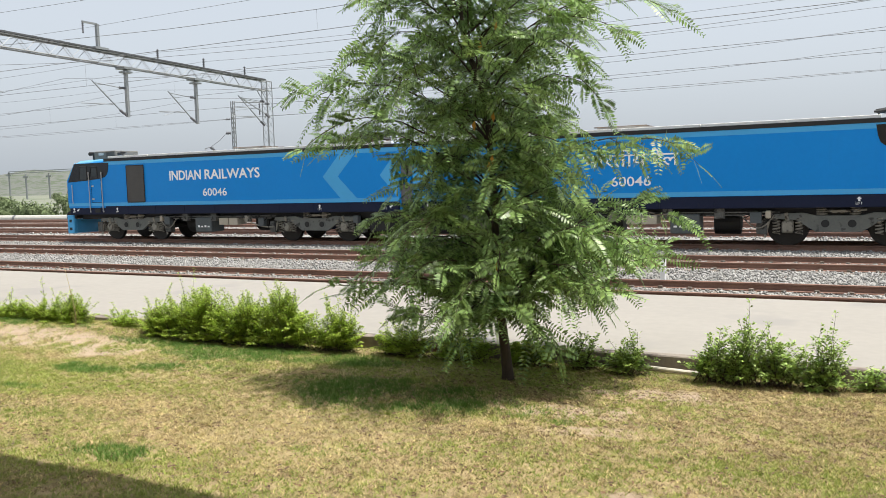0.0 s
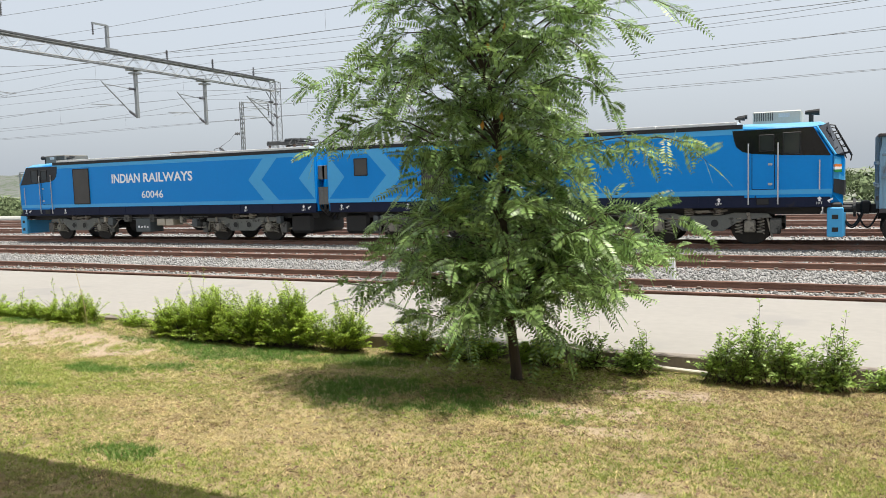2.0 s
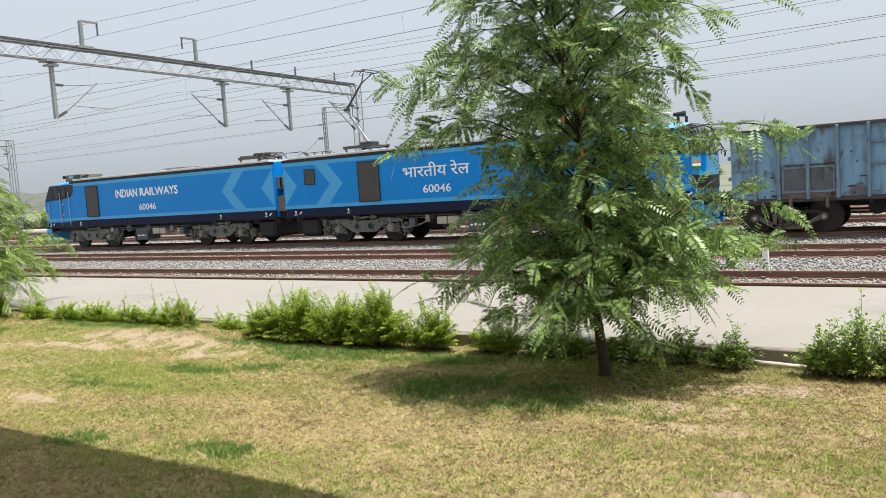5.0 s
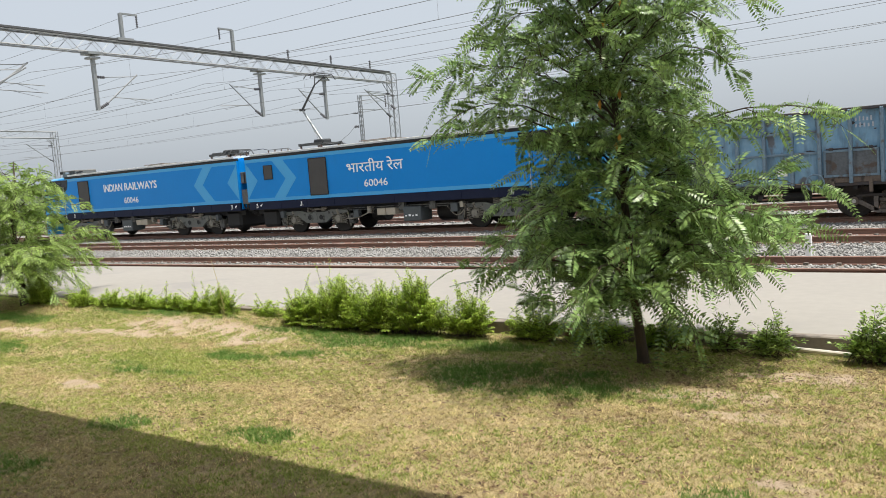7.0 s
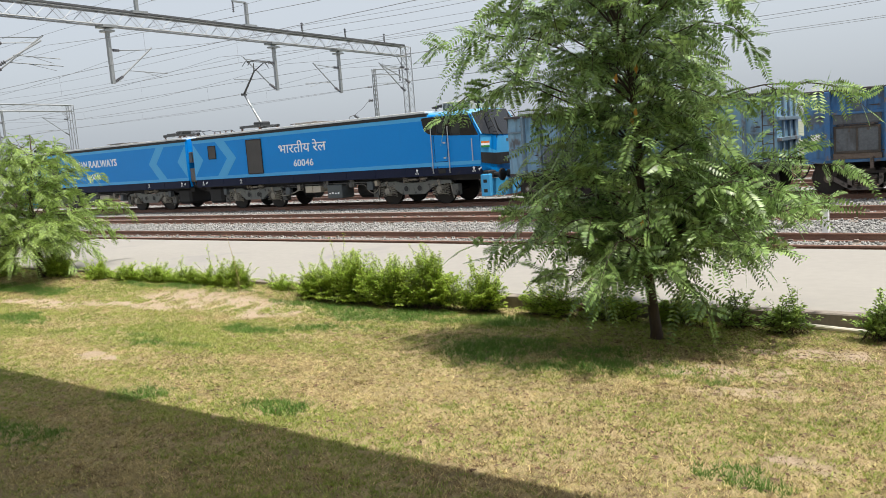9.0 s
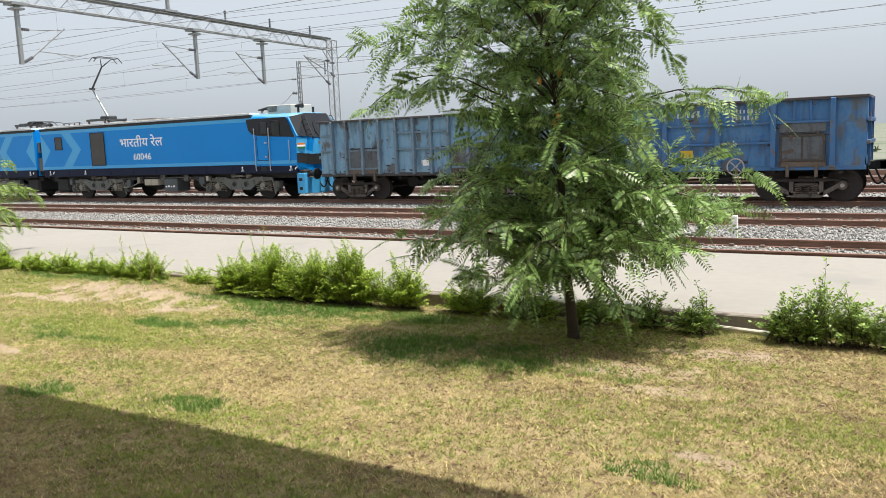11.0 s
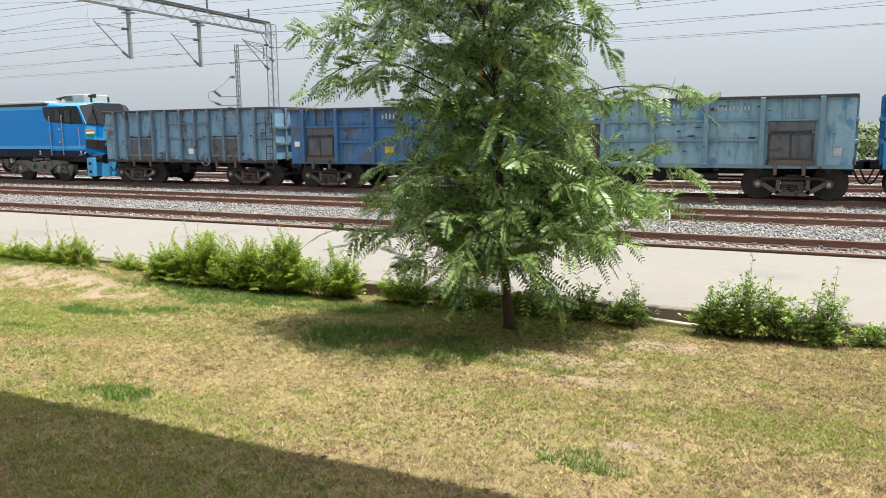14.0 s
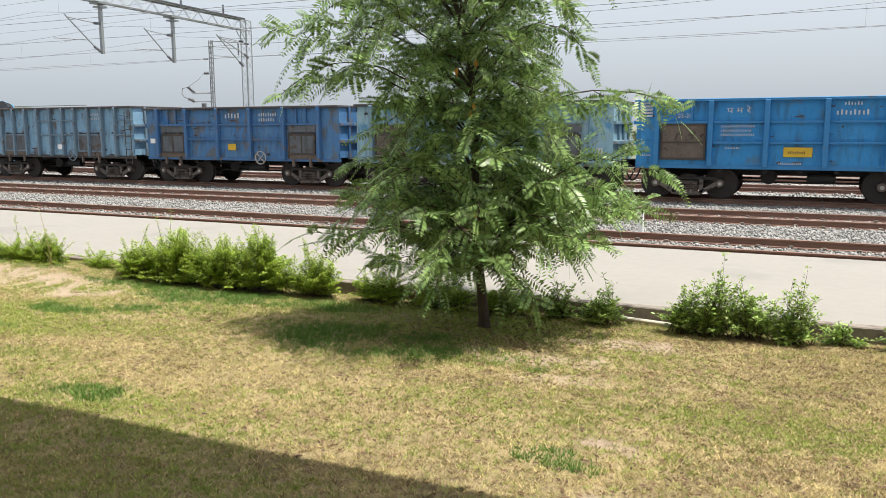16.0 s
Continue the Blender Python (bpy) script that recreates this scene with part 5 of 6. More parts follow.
        for k in range(8):
            rod(bm, (9.35, -W - 0.12, 0.8 + 0.29 * k), (9.68, -W - 0.12, 0.8 + 0.29 * k), 0.015, 5)
        part("ladder", bm, "casting", ob)
    pieces("coupler", boxes((-0.5, 0.1, -0.14, 0.14, 0.92, 1.2), (L - 0.1, L + 0.5, -0.14, 0.14, 0.92, 1.2), bevel=0.04), "black_rubber", ob)
    bm = bmesh.new()
    for e, sg in ((0, -1), (L, 1)):
        tube(bm, [(e + sg * 0.07 * k, -0.45, 0.95 - 0.45 * math.sin(k / 8 * math.pi)) for k in range(9)], 0.028, 6)
    pieces("brake_hose", bm, "black_rubber", ob)
    for c in (1.62, 8.13):
        wagon_bogie(ob, c)
    # scuffs left by loading
    bm = bmesh.new()
    for _ in range(44 if seed < 4 else 12):
        x, z = 0.4 + rnd.random() * 8.9, 1.15 + rnd.random() ** 1.5 * 1.8
        n = rnd.randint(5, 8)
        sx, sz = 0.03 + 0.17 * rnd.random() ** 1.5, 0.010 + 0.045 * rnd.random() ** 1.5
        plate(bm, [(x + sx * (0.6 + 0.5 * rnd.random()) * math.cos(2 * math.pi * k / n), z + sz * (0.5 + 0.7 * rnd.random()) * math.sin(2 * math.pi * k / n)) for k in range(n)], -W - 0.034, -W - 0.028)
    pieces("scuff", bm, "scrape", ob)
    return ob


def stencil_bars(ob, rows, y=-1.455, material="stencil"):
    """Faded stencilled characters, too worn to read."""
    for x0, x1, z, h in rows:
        bm = bmesh.new()
        n = max(2, int((x1 - x0) / (h * 0.75)))
        for k in range(n):
            a = x0 + (x1 - x0) * k / n
            b = a + (x1 - x0) / n * 0.42
            box(bm, a, b, y - 0.004, y, z, z + h * (0.75 + 0.25 * ((k * 5) % 3) / 2))
        pieces("stencil", bm, material, ob)


wg = wagon("weathered grey-blue open wagon with many upright ribs", 29.75, "w1", "w1rib", [0.72, 1.42, 2.24, 3.06, 3.88, 4.70, 5.50, 6.28, 7.12, 7.95, 8.78], [2.66, 2.02], [(1.46, 3.02), (6.34, 7.9)], 3.27, 1, "narrow")
stencil_bars(wg, [(7.25, 7.75, 2.86, 0.13), (7.25, 7.8, 2.68, 0.13), (5.0, 5.3, 1.42, 0.2)])
part("data_plate", boxes((5.06, 5.34, -1.46, -1.43, 1.36, 1.58)), "white_paint", wg)
wg = wagon("scraped deep blue open wagon with grey wear", 40.28, "w2", "w2rib", [0.68, 2.26, 3.92, 5.58, 7.22, 8.86], [2.43, 1.83], [(0.80, 2.12), (7.36, 8.7)], 3.15, 2, "wide")
stencil_bars(wg, [(4.3, 5.1, 2.7, 0.2), (6.0, 6.9, 2.76, 0.14), (6.0, 6.8, 2.56, 0.14)])
part("data_plate", boxes((0.2, 0.46, -1.46, -1.43, 1.66, 1.86)), "white_paint", wg)
part("yellow_mark", boxes((4.4, 4.8, -1.458, -1.44, 1.40, 1.66), bevel=0.003), "yellow", wg, "yellow painted patch")
wg = wagon("pale teal-blue open wagon with rusty doors", 50.80, "w3", "w3rib", [0.68, 2.30, 3.94, 5.58, 7.22, 8.86], [2.44, 1.84], [(0.78, 2.2), (7.36, 8.7)], 3.17, 3, "wide")
stencil_bars(wg, [(4.25, 4.95, 2.86, 0.16), (4.25, 4.95, 2.62, 0.16), (1.1, 1.9, 2.62, 0.14), (5.9, 6.9, 2.75, 0.14)])
part("data_plate", boxes((9.2, 9.42, -1.46, -1.43, 1.38, 1.6)), "stencil", wg)
wg = wagon("bright blue open wagon with a rusty door and yellow panel", 61.30, "w4", "w4rib", [0.66, 2.30, 3.92, 5.56, 7.20, 8.84], [2.42, 1.79], [(0.74, 2.2), (7.36, 8.7)], 3.15, 4, "wide")
part("yellow_mark", boxes((4.42, 5.22, -1.458, -1.44, 1.37, 1.66), bevel=0.003), "yellow", wg, "yellow painted panel")
stencil_bars(wg, [(4.55, 5.05, 1.47, 0.08)], -1.462, "rust")
lettering("stencil", "03-26", 1.28, 1.72, 2.56, 2.70, -1.452, "stencil", wg)
lettering("stencil", "\u092a \u092e \u0930\u0947", 2.75, 3.45, 2.70, 2.92, -1.452, "stencil", wg)
stencil_bars(wg, [(2.6, 3.6, 2.26, 0.08), (2.6, 3.5, 2.13, 0.08), (2.6, 3.6, 2.0, 0.08), (2.75, 3.2, 1.6, 0.06), (4.3, 4.95, 1.14, 0.07), (5.8, 6.7, 2.62, 0.15), (6.0, 6.5, 2.9, 0.1), (1.28, 1.66, 2.88, 0.1), (0.15, 0.5, 1.35, 0.07)])
bm = boxes(*[(0.1, 0.5, -1.455, -1.44, 2.60 + 0.1 * k, 2.665 + 0.1 * k) for k in range(5)])
pieces("white_stripes", bm, "stencil", wg, "white painted stripes")


# ---------------------------------------------------------------- plants
def fronds(base, way, length, pairs, leaf_l, leaf_w, droop, rg):
    """Feather leaves: a thin bent midrib each, with pairs of small pointed leaflets. All arguments but pairs are arrays or numbers."""
    n = len(base)
    up = np.array([0.0, 0.0, 1.0])
    d = way / np.linalg.norm(way, axis=1, keepdims=True)
    side = np.cross(d, up)
    side /= np.linalg.norm(side, axis=1, keepdims=True) + 1e-6
    roll = rg.normal(0, 0.8, n)[:, None]
    nrm = np.cross(side, d)
    side = side * np.cos(roll) + nrm * np.sin(roll)
    u = (np.arange(pairs) + 0.8) / pairs
    L = length[:, None]
    dr = (droop[:, None] * L * u[None] ** 2)
    pts = base[:, None] + d[:, None] * (L * u[None])[..., None] - up * dr[..., None]
    tang = d[:, None] - up * (2 * droop[:, None] * u[None])[..., None]
    tang /= np.linalg.norm(tang, axis=2, keepdims=True)
    sz = leaf_l * (0.55 + 0.75 * np.sin(np.pi * (0.15 + 0.8 * u)))[None] * (0.8 + 0.4 * rg.random((n, pairs)))
    quads = []
    for s in (-1, 1):
        ax = side[:, None] * s * 0.96 + tang * 0.24 - up * (0.10 + 0.28 * rg.random((n, pairs, 1)))
        ax /= np.linalg.norm(ax, axis=2, keepdims=True)
        wv = np.cross(ax, np.cross(side[:, None] * np.ones((1, pairs, 1)), tang))
        wv /= np.linalg.norm(wv, axis=2, keepdims=True) + 1e-6
        half = leaf_w * (sz / leaf_l)[..., None]
        a = pts + ax * 0.004
        b = pts + ax * (sz * 0.45)[..., None] + wv * half
        c = pts + ax * sz[..., None]
        e = pts + ax * (sz * 0.45)[..., None] - wv * half
        quads.append(np.stack([a, b, c, e], 2).reshape(-1, 4, 3))
    q = np.concatenate(quads)
    # midrib as a narrow strip
    k = np.array([0.0, 0.5, 1.0])
    rp = base[:, None] + d[:, None] * (L * k[None])[..., None] - up * (droop[:, None] * L * k[None] ** 2)[..., None]
    w = nrm[:, None] * 0.0025
    rib = np.concatenate([np.stack([rp[:, i] - w[:, 0], rp[:, i + 1] - w[:, 0], rp[:, i + 1] + w[:, 0], rp[:, i] + w[:, 0]], 1) for i in (0, 1)])
    q = np.concatenate([q, rib])
    return q.reshape(-1, 3), np.arange(len(q) * 4).reshape(-1, 4)


SWAYING = []


def feather_tree(name, label, x, y, trunk_pts, limb_rows, twigs, per_twig, pairs, leaf_l, leaf_w, frond_l, material, seed, sway=1.0, hang=0.4):
    """A young tree: tapered trunk, limbs that rise and arch over, side twigs, and feather leaves along them.
    limb_rows: (height of the limb's end, heading in radians, reach)."""
    rg = np.random.default_rng(seed)
    tree = empty(name, x, y, LAWN, label, "tree")
    bm = bmesh.new()
    tube(bm, [p[:3] for p in trunk_pts], [p[3] for p in trunk_pts], 10)
    part("trunk", bm, "bark", tree, smooth=True)
    tp = np.array([p[:3] for p in trunk_pts])
    low = tp[2, 2]
    for i, (z_end, az, ln) in enumerate(limb_rows):
        B, D, Ln, Dr = [], [], [], []
        z0 = min(max(low + 0.25 * rg.random(), z_end - (0.28 + 0.34 * rg.random()) * ln), tp[-1, 2] - 0.1)
        root = np.array([np.interp(z0, tp[:, 2], tp[:, 0]), np.interp(z0, tp[:, 2], tp[:, 1]), z0])
        h = np.array([math.cos(az), math.sin(az), 0])
        end = np.array([tp[0, 0], tp[0, 1], 0]) * 0.5 + root * np.array([0.5, 0.5, 0]) + h * ln + np.array([0, 0, z_end])
        ctl = root * 0.45 + end * 0.55
        ctl[2] = max(z0, z_end) + (0.16 + 0.20 * rg.random()) * ln
        ctl += np.array([rg.normal(0, 0.12), rg.normal(0, 0.12), 0]) * ln * 0.5
        steps = 9
        u = np.linspace(0, 1, steps + 1)[:, None]
        pts = root * (1 - u) ** 2 + ctl * 2 * u * (1 - u) + end * u ** 2
        pts[1:-1] += rg.normal(0, 0.012, (steps - 1, 3))
        r0 = 0.009 + 0.010 * ln / 2.5
        bm = bmesh.new()
        tube(bm, [tuple(p) for p in pts], [r0 * (1 - 0.8 * k / steps) for k in range(steps + 1)], 5)
        count = max(4, round(twigs * (0.35 + 0.32 * ln)))
        for t in range(count):
            w = min(0.10 + 0.90 * (t + rg.random() * 0.8) / count, 1.0) * steps
            if t == count - 1:
                w = steps
            k0 = min(int(w), steps - 1)
            p0 = pts[k0] + (pts[k0 + 1] - pts[k0]) * (w - k0)
            ax = pts[k0 + 1] - pts[k0]
            ax = ax / np.linalg.norm(ax)
            sd = np.cross(ax, [0, 0, 1]) * (1 if t % 2 else -1)
            td = ax * 0.75 + sd * (0.05 if t == count - 1 else 0.5 + 0.5 * rg.random()) + np.array([0, 0, 0.42 * rg.normal()])
            td /= np.linalg.norm(td)
            tl = 0.26 + 0.32 * rg.random()
            tq = [p0]
            for k in range(4):
                td = td + np.array([0, 0, -0.02 - 0.22 * hang])
                td /= np.linalg.norm(td)
                tq.append(tq[-1] + td * tl / 4)
            tube(bm, [tuple(p) for p in tq], [0.006, 0.005, 0.004, 0.003, 0.002], 4)
            for j in range(per_twig):
                v = 0.10 + 0.90 * (j + 0.5 * rg.random()) / per_twig
                kk = min(int(v * 4), 3)
                b = tq[kk] + (tq[kk + 1] - tq[kk]) * (v * 4 - kk)
                s2 = np.cross(td, [0, 0, 1]) * (1 if j % 2 else -1)
                last = j == per_twig - 1
                dd = td * (0.6 + 0.6 * last) + s2 * (0.1 if last else 0.8) + np.array([0, 0, 0.12 + 0.42 * rg.normal()])
                B.append(b)
                D.append(dd)
                Ln.append(frond_l * (0.55 + 0.7 * rg.random()))
                Dr.append(hang * (0.25 + 1.5 * rg.random()))
        for q in bm.verts:
            q.co -= Vector(root)
        limb = part("limb", bm, "bark", tree)
        limb.location = Vector(root)
        v, fc = fronds(np.array(B), np.array(D), np.array(Ln), pairs, leaf_l, leaf_w, np.array(Dr), rg)
        v[:, 2] = np.maximum(v[:, 2], 0.06)
        tagged(raw("foliage", v - root, fc, material, limb), kind="stuff")
        SWAYING.append((limb, tuple(root), az, i * 1.7 + seed, sway))
    return tree


def limb_plan(count, z_low, z_high, reach, seed):
    rg = np.random.default_rng(seed)
    rows = []
    for i in range(count):
        z = z_low + (z_high - z_low) * ((i + rg.random()) / count) ** 1.12
        az = i * 2.39996 + rg.normal(0, 0.22)
        rows.append((z, az, reach(z, az) * (0.72 + 0.32 * rg.random() if i % 4 else 0.45 + 0.2 * rg.random())))
    return rows


BROAD = 0.38    # heading of the main tree's broad side


def reach_one(z, az):
    left = np.interp(z, [0.35, 0.8, 1.15, 2.1, 2.7, 3.1, 3.4, 3.65, 4.0, 4.3, 4.6, 5.0, 5.6, 6.5], [0.7, 1.0, 1.8, 1.95, 1.75, 1.95, 1.85, 2.15, 2.05, 1.9, 1.65, 1.45, 1.0, 0.4])
    right = np.interp(z, [0.35, 0.8, 1.1, 1.6, 2.0, 2.4, 2.8, 3.2, 3.6, 4.2, 4.8, 5.6, 6.5], [0.55, 1.15, 1.6, 1.6, 1.35, 1.2, 0.8, 1.05, 1.3, 1.4, 1.85, 1.2, 0.4])
    w = 0.5 + 0.5 * math.cos(az - BROAD)
    return (left + (right - left) * w * w * (3 - 2 * w)) * (1 - 0.22 * abs(math.sin(az - BROAD)))


LONG_LIMBS = [(4.75, BROAD + 0.05, 1.75), (4.35, BROAD - 0.35, 1.4), (2.95, BROAD + 0.05, 2.15), (2.05, BROAD + 0.1, 1.95), (1.3, BROAD, 1.5), (1.55, BROAD - 0.35, 1.5), (1.35, BROAD - 0.75, 1.25), (1.9, BROAD - 0.6, 1.45), (1.2, BROAD + 0.5, 1.3), (1.75, BROAD + 0.25, 1.6), (1.45, BROAD - 0.15, 1.65), (1.5, BROAD + 0.75, 1.4), (1.6, BROAD + 2.75, 1.7), (1.3, BROAD + 3.45, 1.7), (0.72, BROAD + 2.95, 1.15), (0.9, BROAD - 2.6, 1.0), (3.75, BROAD + 3.0, 2.35), (3.25, BROAD + 3.3, 2.0), (1.45, BROAD + 3.05, 1.8),
              (1.0, BROAD - 2.1, 0.9), (0.9, BROAD - 0.9, 0.75), (1.0, BROAD - 1.4, 0.9), (1.0, BROAD + 1.3, 0.9)]
main_tree = feather_tree("feather_leaf_tree", "young tree with feathery drooping leaves on the lawn", -3.74, 9.32,
                         [(0, 0, -0.1, 0.098), (0.0, 0, 0.12, 0.074), (-0.06, -0.02, 0.8, 0.058), (-0.10, -0.04, 1.6, 0.050), (-0.12, -0.05, 2.6, 0.042), (-0.17, -0.06, 3.3, 0.036), (-0.27, -0.10, 3.8, 0.030), (-0.42, -0.16, 4.4, 0.024), (-0.52, -0.2, 5.4, 0.015), (-0.56, -0.2, 6.6, 0.006)],
                         limb_plan(80, 1.2, 6.4, reach_one, 11) + LONG_LIMBS, 9, 6, 12, 0.070, 0.0118, 0.38, "leaf", 11, 1.0, 0.26)
for k, (px, py, pz) in enumerate(((0.04, -0.62, 2.72), (0.10, -0.66, 2.80), (0.06, -0.5, 3.3), (-0.1, -0.7, 3.2), (0.16, -0.75, 1.55), (0.0, -0.7, 4.1), (0.2, -0.7, 4.3))):
    bm = bmesh.new()
    plate(bm, [(px, pz), (px + 0.035, pz + 0.05), (px + 0.05, pz - 0.01), (px + 0.03, pz - 0.07)], py, py + 0.004)
    part("withered_leaf", bm, "yellow_leaf", main_tree, "withered orange leaf")


def reach_two(z, az):
    return np.interp(z, [0.4, 1.0, 2.0, 2.6, 3.4], [2.0, 2.1, 1.9, 1.3, 0.5]) * (1 + 0.30 * math.sin(3 * az + 2 * z))


feather_tree("feather_leaf_tree", "bushy low tree with fine pale foliage beside the kerb", -19.75, 9.85,
             [(0, 0, -0.1, 0.13), (0.0, 0, 0.3, 0.11), (-0.12, 0.0, 0.8, 0.10), (-0.25, 0.05, 1.3, 0.075), (-0.1, 0.0, 2.0, 0.05), (0.2, 0.0, 2.8, 0.03), (0.3, 0.0, 3.6, 0.01)],
             limb_plan(42, 0.6, 3.4, reach_two, 23), 9, 8, 12, 0.052, 0.0115, 0.34, "leaf_pale", 23, 1.3, 0.4)
feather_tree("feather_leaf_tree", "bushy low tree with fine pale foliage beside the kerb", -25.2, 9.4,
             [(0, 0, -0.1, 0.11), (0.0, 0, 0.3, 0.10), (0.1, 0.0, 0.8, 0.09), (0.1, 0.05, 1.6, 0.06), (0.0, 0.0, 2.6, 0.03), (0.0, 0.0, 3.7, 0.01)],
             limb_plan(36, 0.6, 2.9, reach_two, 29), 9, 8, 12, 0.052, 0.0115, 0.34, "leaf_pale", 29, 1.3, 0.6)


def shrub(label, x, y, rx, ry, h, shoots, seed, leaf=0.040, per=110, leaders=0.11):
    """A bushy shrub: shoots fan out from the foot to an uneven dome, leaves sit in pairs along their outer part, some leaders stand above it."""
    rg = np.random.default_rng(seed)
    ob = empty("hedge_shrub", x, y, LAWN, label, "shrub", "hedge shrubs along the kerb")
    stems = bmesh.new()
    P, A, S = [], [], []
    for i in range(shoots):
        az, up = rg.random() * 6.283, rg.random() ** 0.8
        flat = math.sqrt(1 - up * up)
        lump = 0.80 + 0.34 * noise.noise(Vector((math.cos(az) * flat * 2.2 + x, math.sin(az) * flat * 2.2, up * 2.2 + seed)))
        lead = rg.random() < leaders
        far = (0.66 + 0.38 * rg.random()) * lump * (1.10 + 0.26 * rg.random() if lead else 1.0)
        top = np.array([rx * flat * math.cos(az), ry * flat * math.sin(az), h * (0.12 + 1.05 * up)]) * far
        foot = np.array([rx * 0.45 * rg.normal(0, 0.6), ry * 0.3 * rg.normal(0, 0.6), 0.0])
        mid = (foot * 0.5 + top * 0.5) + np.array([0, 0, 0.10 * h]) + rg.normal(0, 0.03, 3)
        top[2] = max(top[2], 0.05)
        tube(stems, [tuple(foot), tuple(mid), tuple(top)], [0.005, 0.0035, 0.0015], 3)
        n = per if not lead else int(per * 0.7)
        u = 1 - 0.72 * rg.random(n) ** 1.25
        q = foot * ((1 - u) ** 2)[:, None] + mid * (2 * u * (1 - u))[:, None] + top * (u ** 2)[:, None]
        way = top - mid
        way = way / (np.linalg.norm(way) + 1e-6)
        ang = rg.random(n) * 6.283
        out = np.stack([np.cos(ang), np.sin(ang), 0.25 * rg.normal(0, 1, n)], 1)
        q = q + out * (0.006 + (0.015 if lead else 0.06) * rg.random(n) * (1.25 - u))[:, None]
        P.append(q)
        A.append(out + way * 0.4 + np.array([0, 0, 0.3]))
        S.append(leaf * (0.65 + 0.6 * rg.random(n)) * (1.15 - 0.35 * u))
    tagged(part("stem", stems, "bark", ob), kind="stuff")
    P, A, S = np.concatenate(P), np.concatenate(A), np.concatenate(S)
    P[:, 2] = np.maximum(np.abs(P[:, 2]), 0.02)
    A /= np.linalg.norm(A, axis=1, keepdims=True)
    wv = np.cross(A, rg.normal(0, 0.45, A.shape) + np.array([0, 0, 1.0]))
    wv /= np.linalg.norm(wv, axis=1, keepdims=True)
    ll = S[:, None]
    q = np.stack([P, P + A * ll * 0.5 + wv * ll * 0.23, P + A * ll - np.array([0, 0, 0.15]) * ll, P + A * ll * 0.5 - wv * ll * 0.23], 1).reshape(-1, 3)
    tagged(raw("leaves", q, np.arange(len(q)).reshape(-1, 4), "shrub_leaf" if leaf < 0.045 else "kerb_leaf", ob), kind="stuff")


HEDGE = ((-10.3, 10.05, 0.85, 0.42, 0.72, 210), (-9.45, 10.0, 0.95, 0.48, 1.0, 330), (-8.55, 9.98, 0.85, 0.45, 0.90, 250), (-7.75, 10.02, 0.85, 0.42, 1.02, 290), (-6.85, 10.1, 0.6, 0.30, 0.80, 130),
         (-15.3, 10.12, 1.0, 0.28, 0.60, 120), (-14.3, 10.12, 0.95, 0.28, 0.58, 120), (-13.4, 10.12, 0.9, 0.28, 0.62, 110), (-12.7, 10.12, 0.70, 0.26, 0.74, 100), (-11.5, 10.22, 0.65, 0.2, 0.52, 36), (-16.4, 10.1, 1.0, 0.28, 0.58, 110),
         (-17.6, 10.1, 0.8, 0.3, 0.58, 140), (-5.7, 10.12, 0.75, 0.26, 0.60, 90), (-4.7, 10.12, 0.75, 0.26, 0.52, 80), (-3.8, 10.14, 0.6, 0.24, 0.50, 60), (-19.3, 10.0, 0.9, 0.35, 1.0, 190), (-23.2, 9.6, 1.2, 0.4, 0.85, 220), (-21.6, 9.8, 0.8, 0.4, 0.9, 160))
for k, (sx, sy, rx, ry, h, n) in enumerate(HEDGE):
    shrub("bright green bushy hedge shrub beside the kerb" if h > 0.6 else "low green hedge shrub beside the kerb", sx, sy, rx, ry, h, n, 40 + k)
KERB_SHRUBS = ((-3.02, 10.2, 0.34, 0.2, 0.55, 30), (-2.42, 10.12, 0.42, 0.24, 0.62, 52), (-1.30, 10.10, 0.46, 0.28, 0.62, 60), (-1.02, 10.05, 0.44, 0.28, 0.86, 66), (-0.60, 10.08, 0.48, 0.28, 0.70, 64), (-0.14, 10.05, 0.48, 0.28, 0.70, 62), (0.45, 10.2, 0.35, 0.15, 0.36, 16), (1.1, 10.15, 0.4, 0.2, 0.5, 26))
for k, (sx, sy, rx, ry, h, n) in enumerate(KERB_SHRUBS):
    shrub("glossy green shrub with larger leaves beside the kerb" if h > 0.4 else "small sparse green shrub beside the kerb", sx, sy, rx, ry, h, n, 80 + k, 0.066, 40, 0.3)

# a thin dry weed and a plastic pipe by the kerb
wd = empty("dry_weed", -12.2, 9.75, LAWN, "tall thin dry weed stalk on the lawn", "weed")
bm = bmesh.new()
tube(bm, [(0, 0, 0), (0.03, 0, 0.35), (-0.05, 0, 0.75), (-0.22, 0.02, 1.25)], [0.008, 0.006, 0.005, 0.003], 4)
for k in range(7):
    tube(bm, [(0.01, 0, 0.1 + 0.06 * k), (0.1 * (-1) ** k, 0.03 * (k % 3), 0.2 + 0.07 * k)], [0.004, 0.002], 3)
part("stalk", bm, "dry_blade", wd)
pp = empty("plastic_pipe", -1.85, 10.30, LAWN, "whitish plastic water pipe lying along the kerb", "pipe")
bm = bmesh.new()
tube(bm, [(-0.75, 0.12, 0.06), (-0.3, 0.08, 0.05), (0.3, 0.0, 0.04), (0.75, -0.06, 0.03)], 0.028, 8)
part("pipe", bm, "pipe_white", pp)
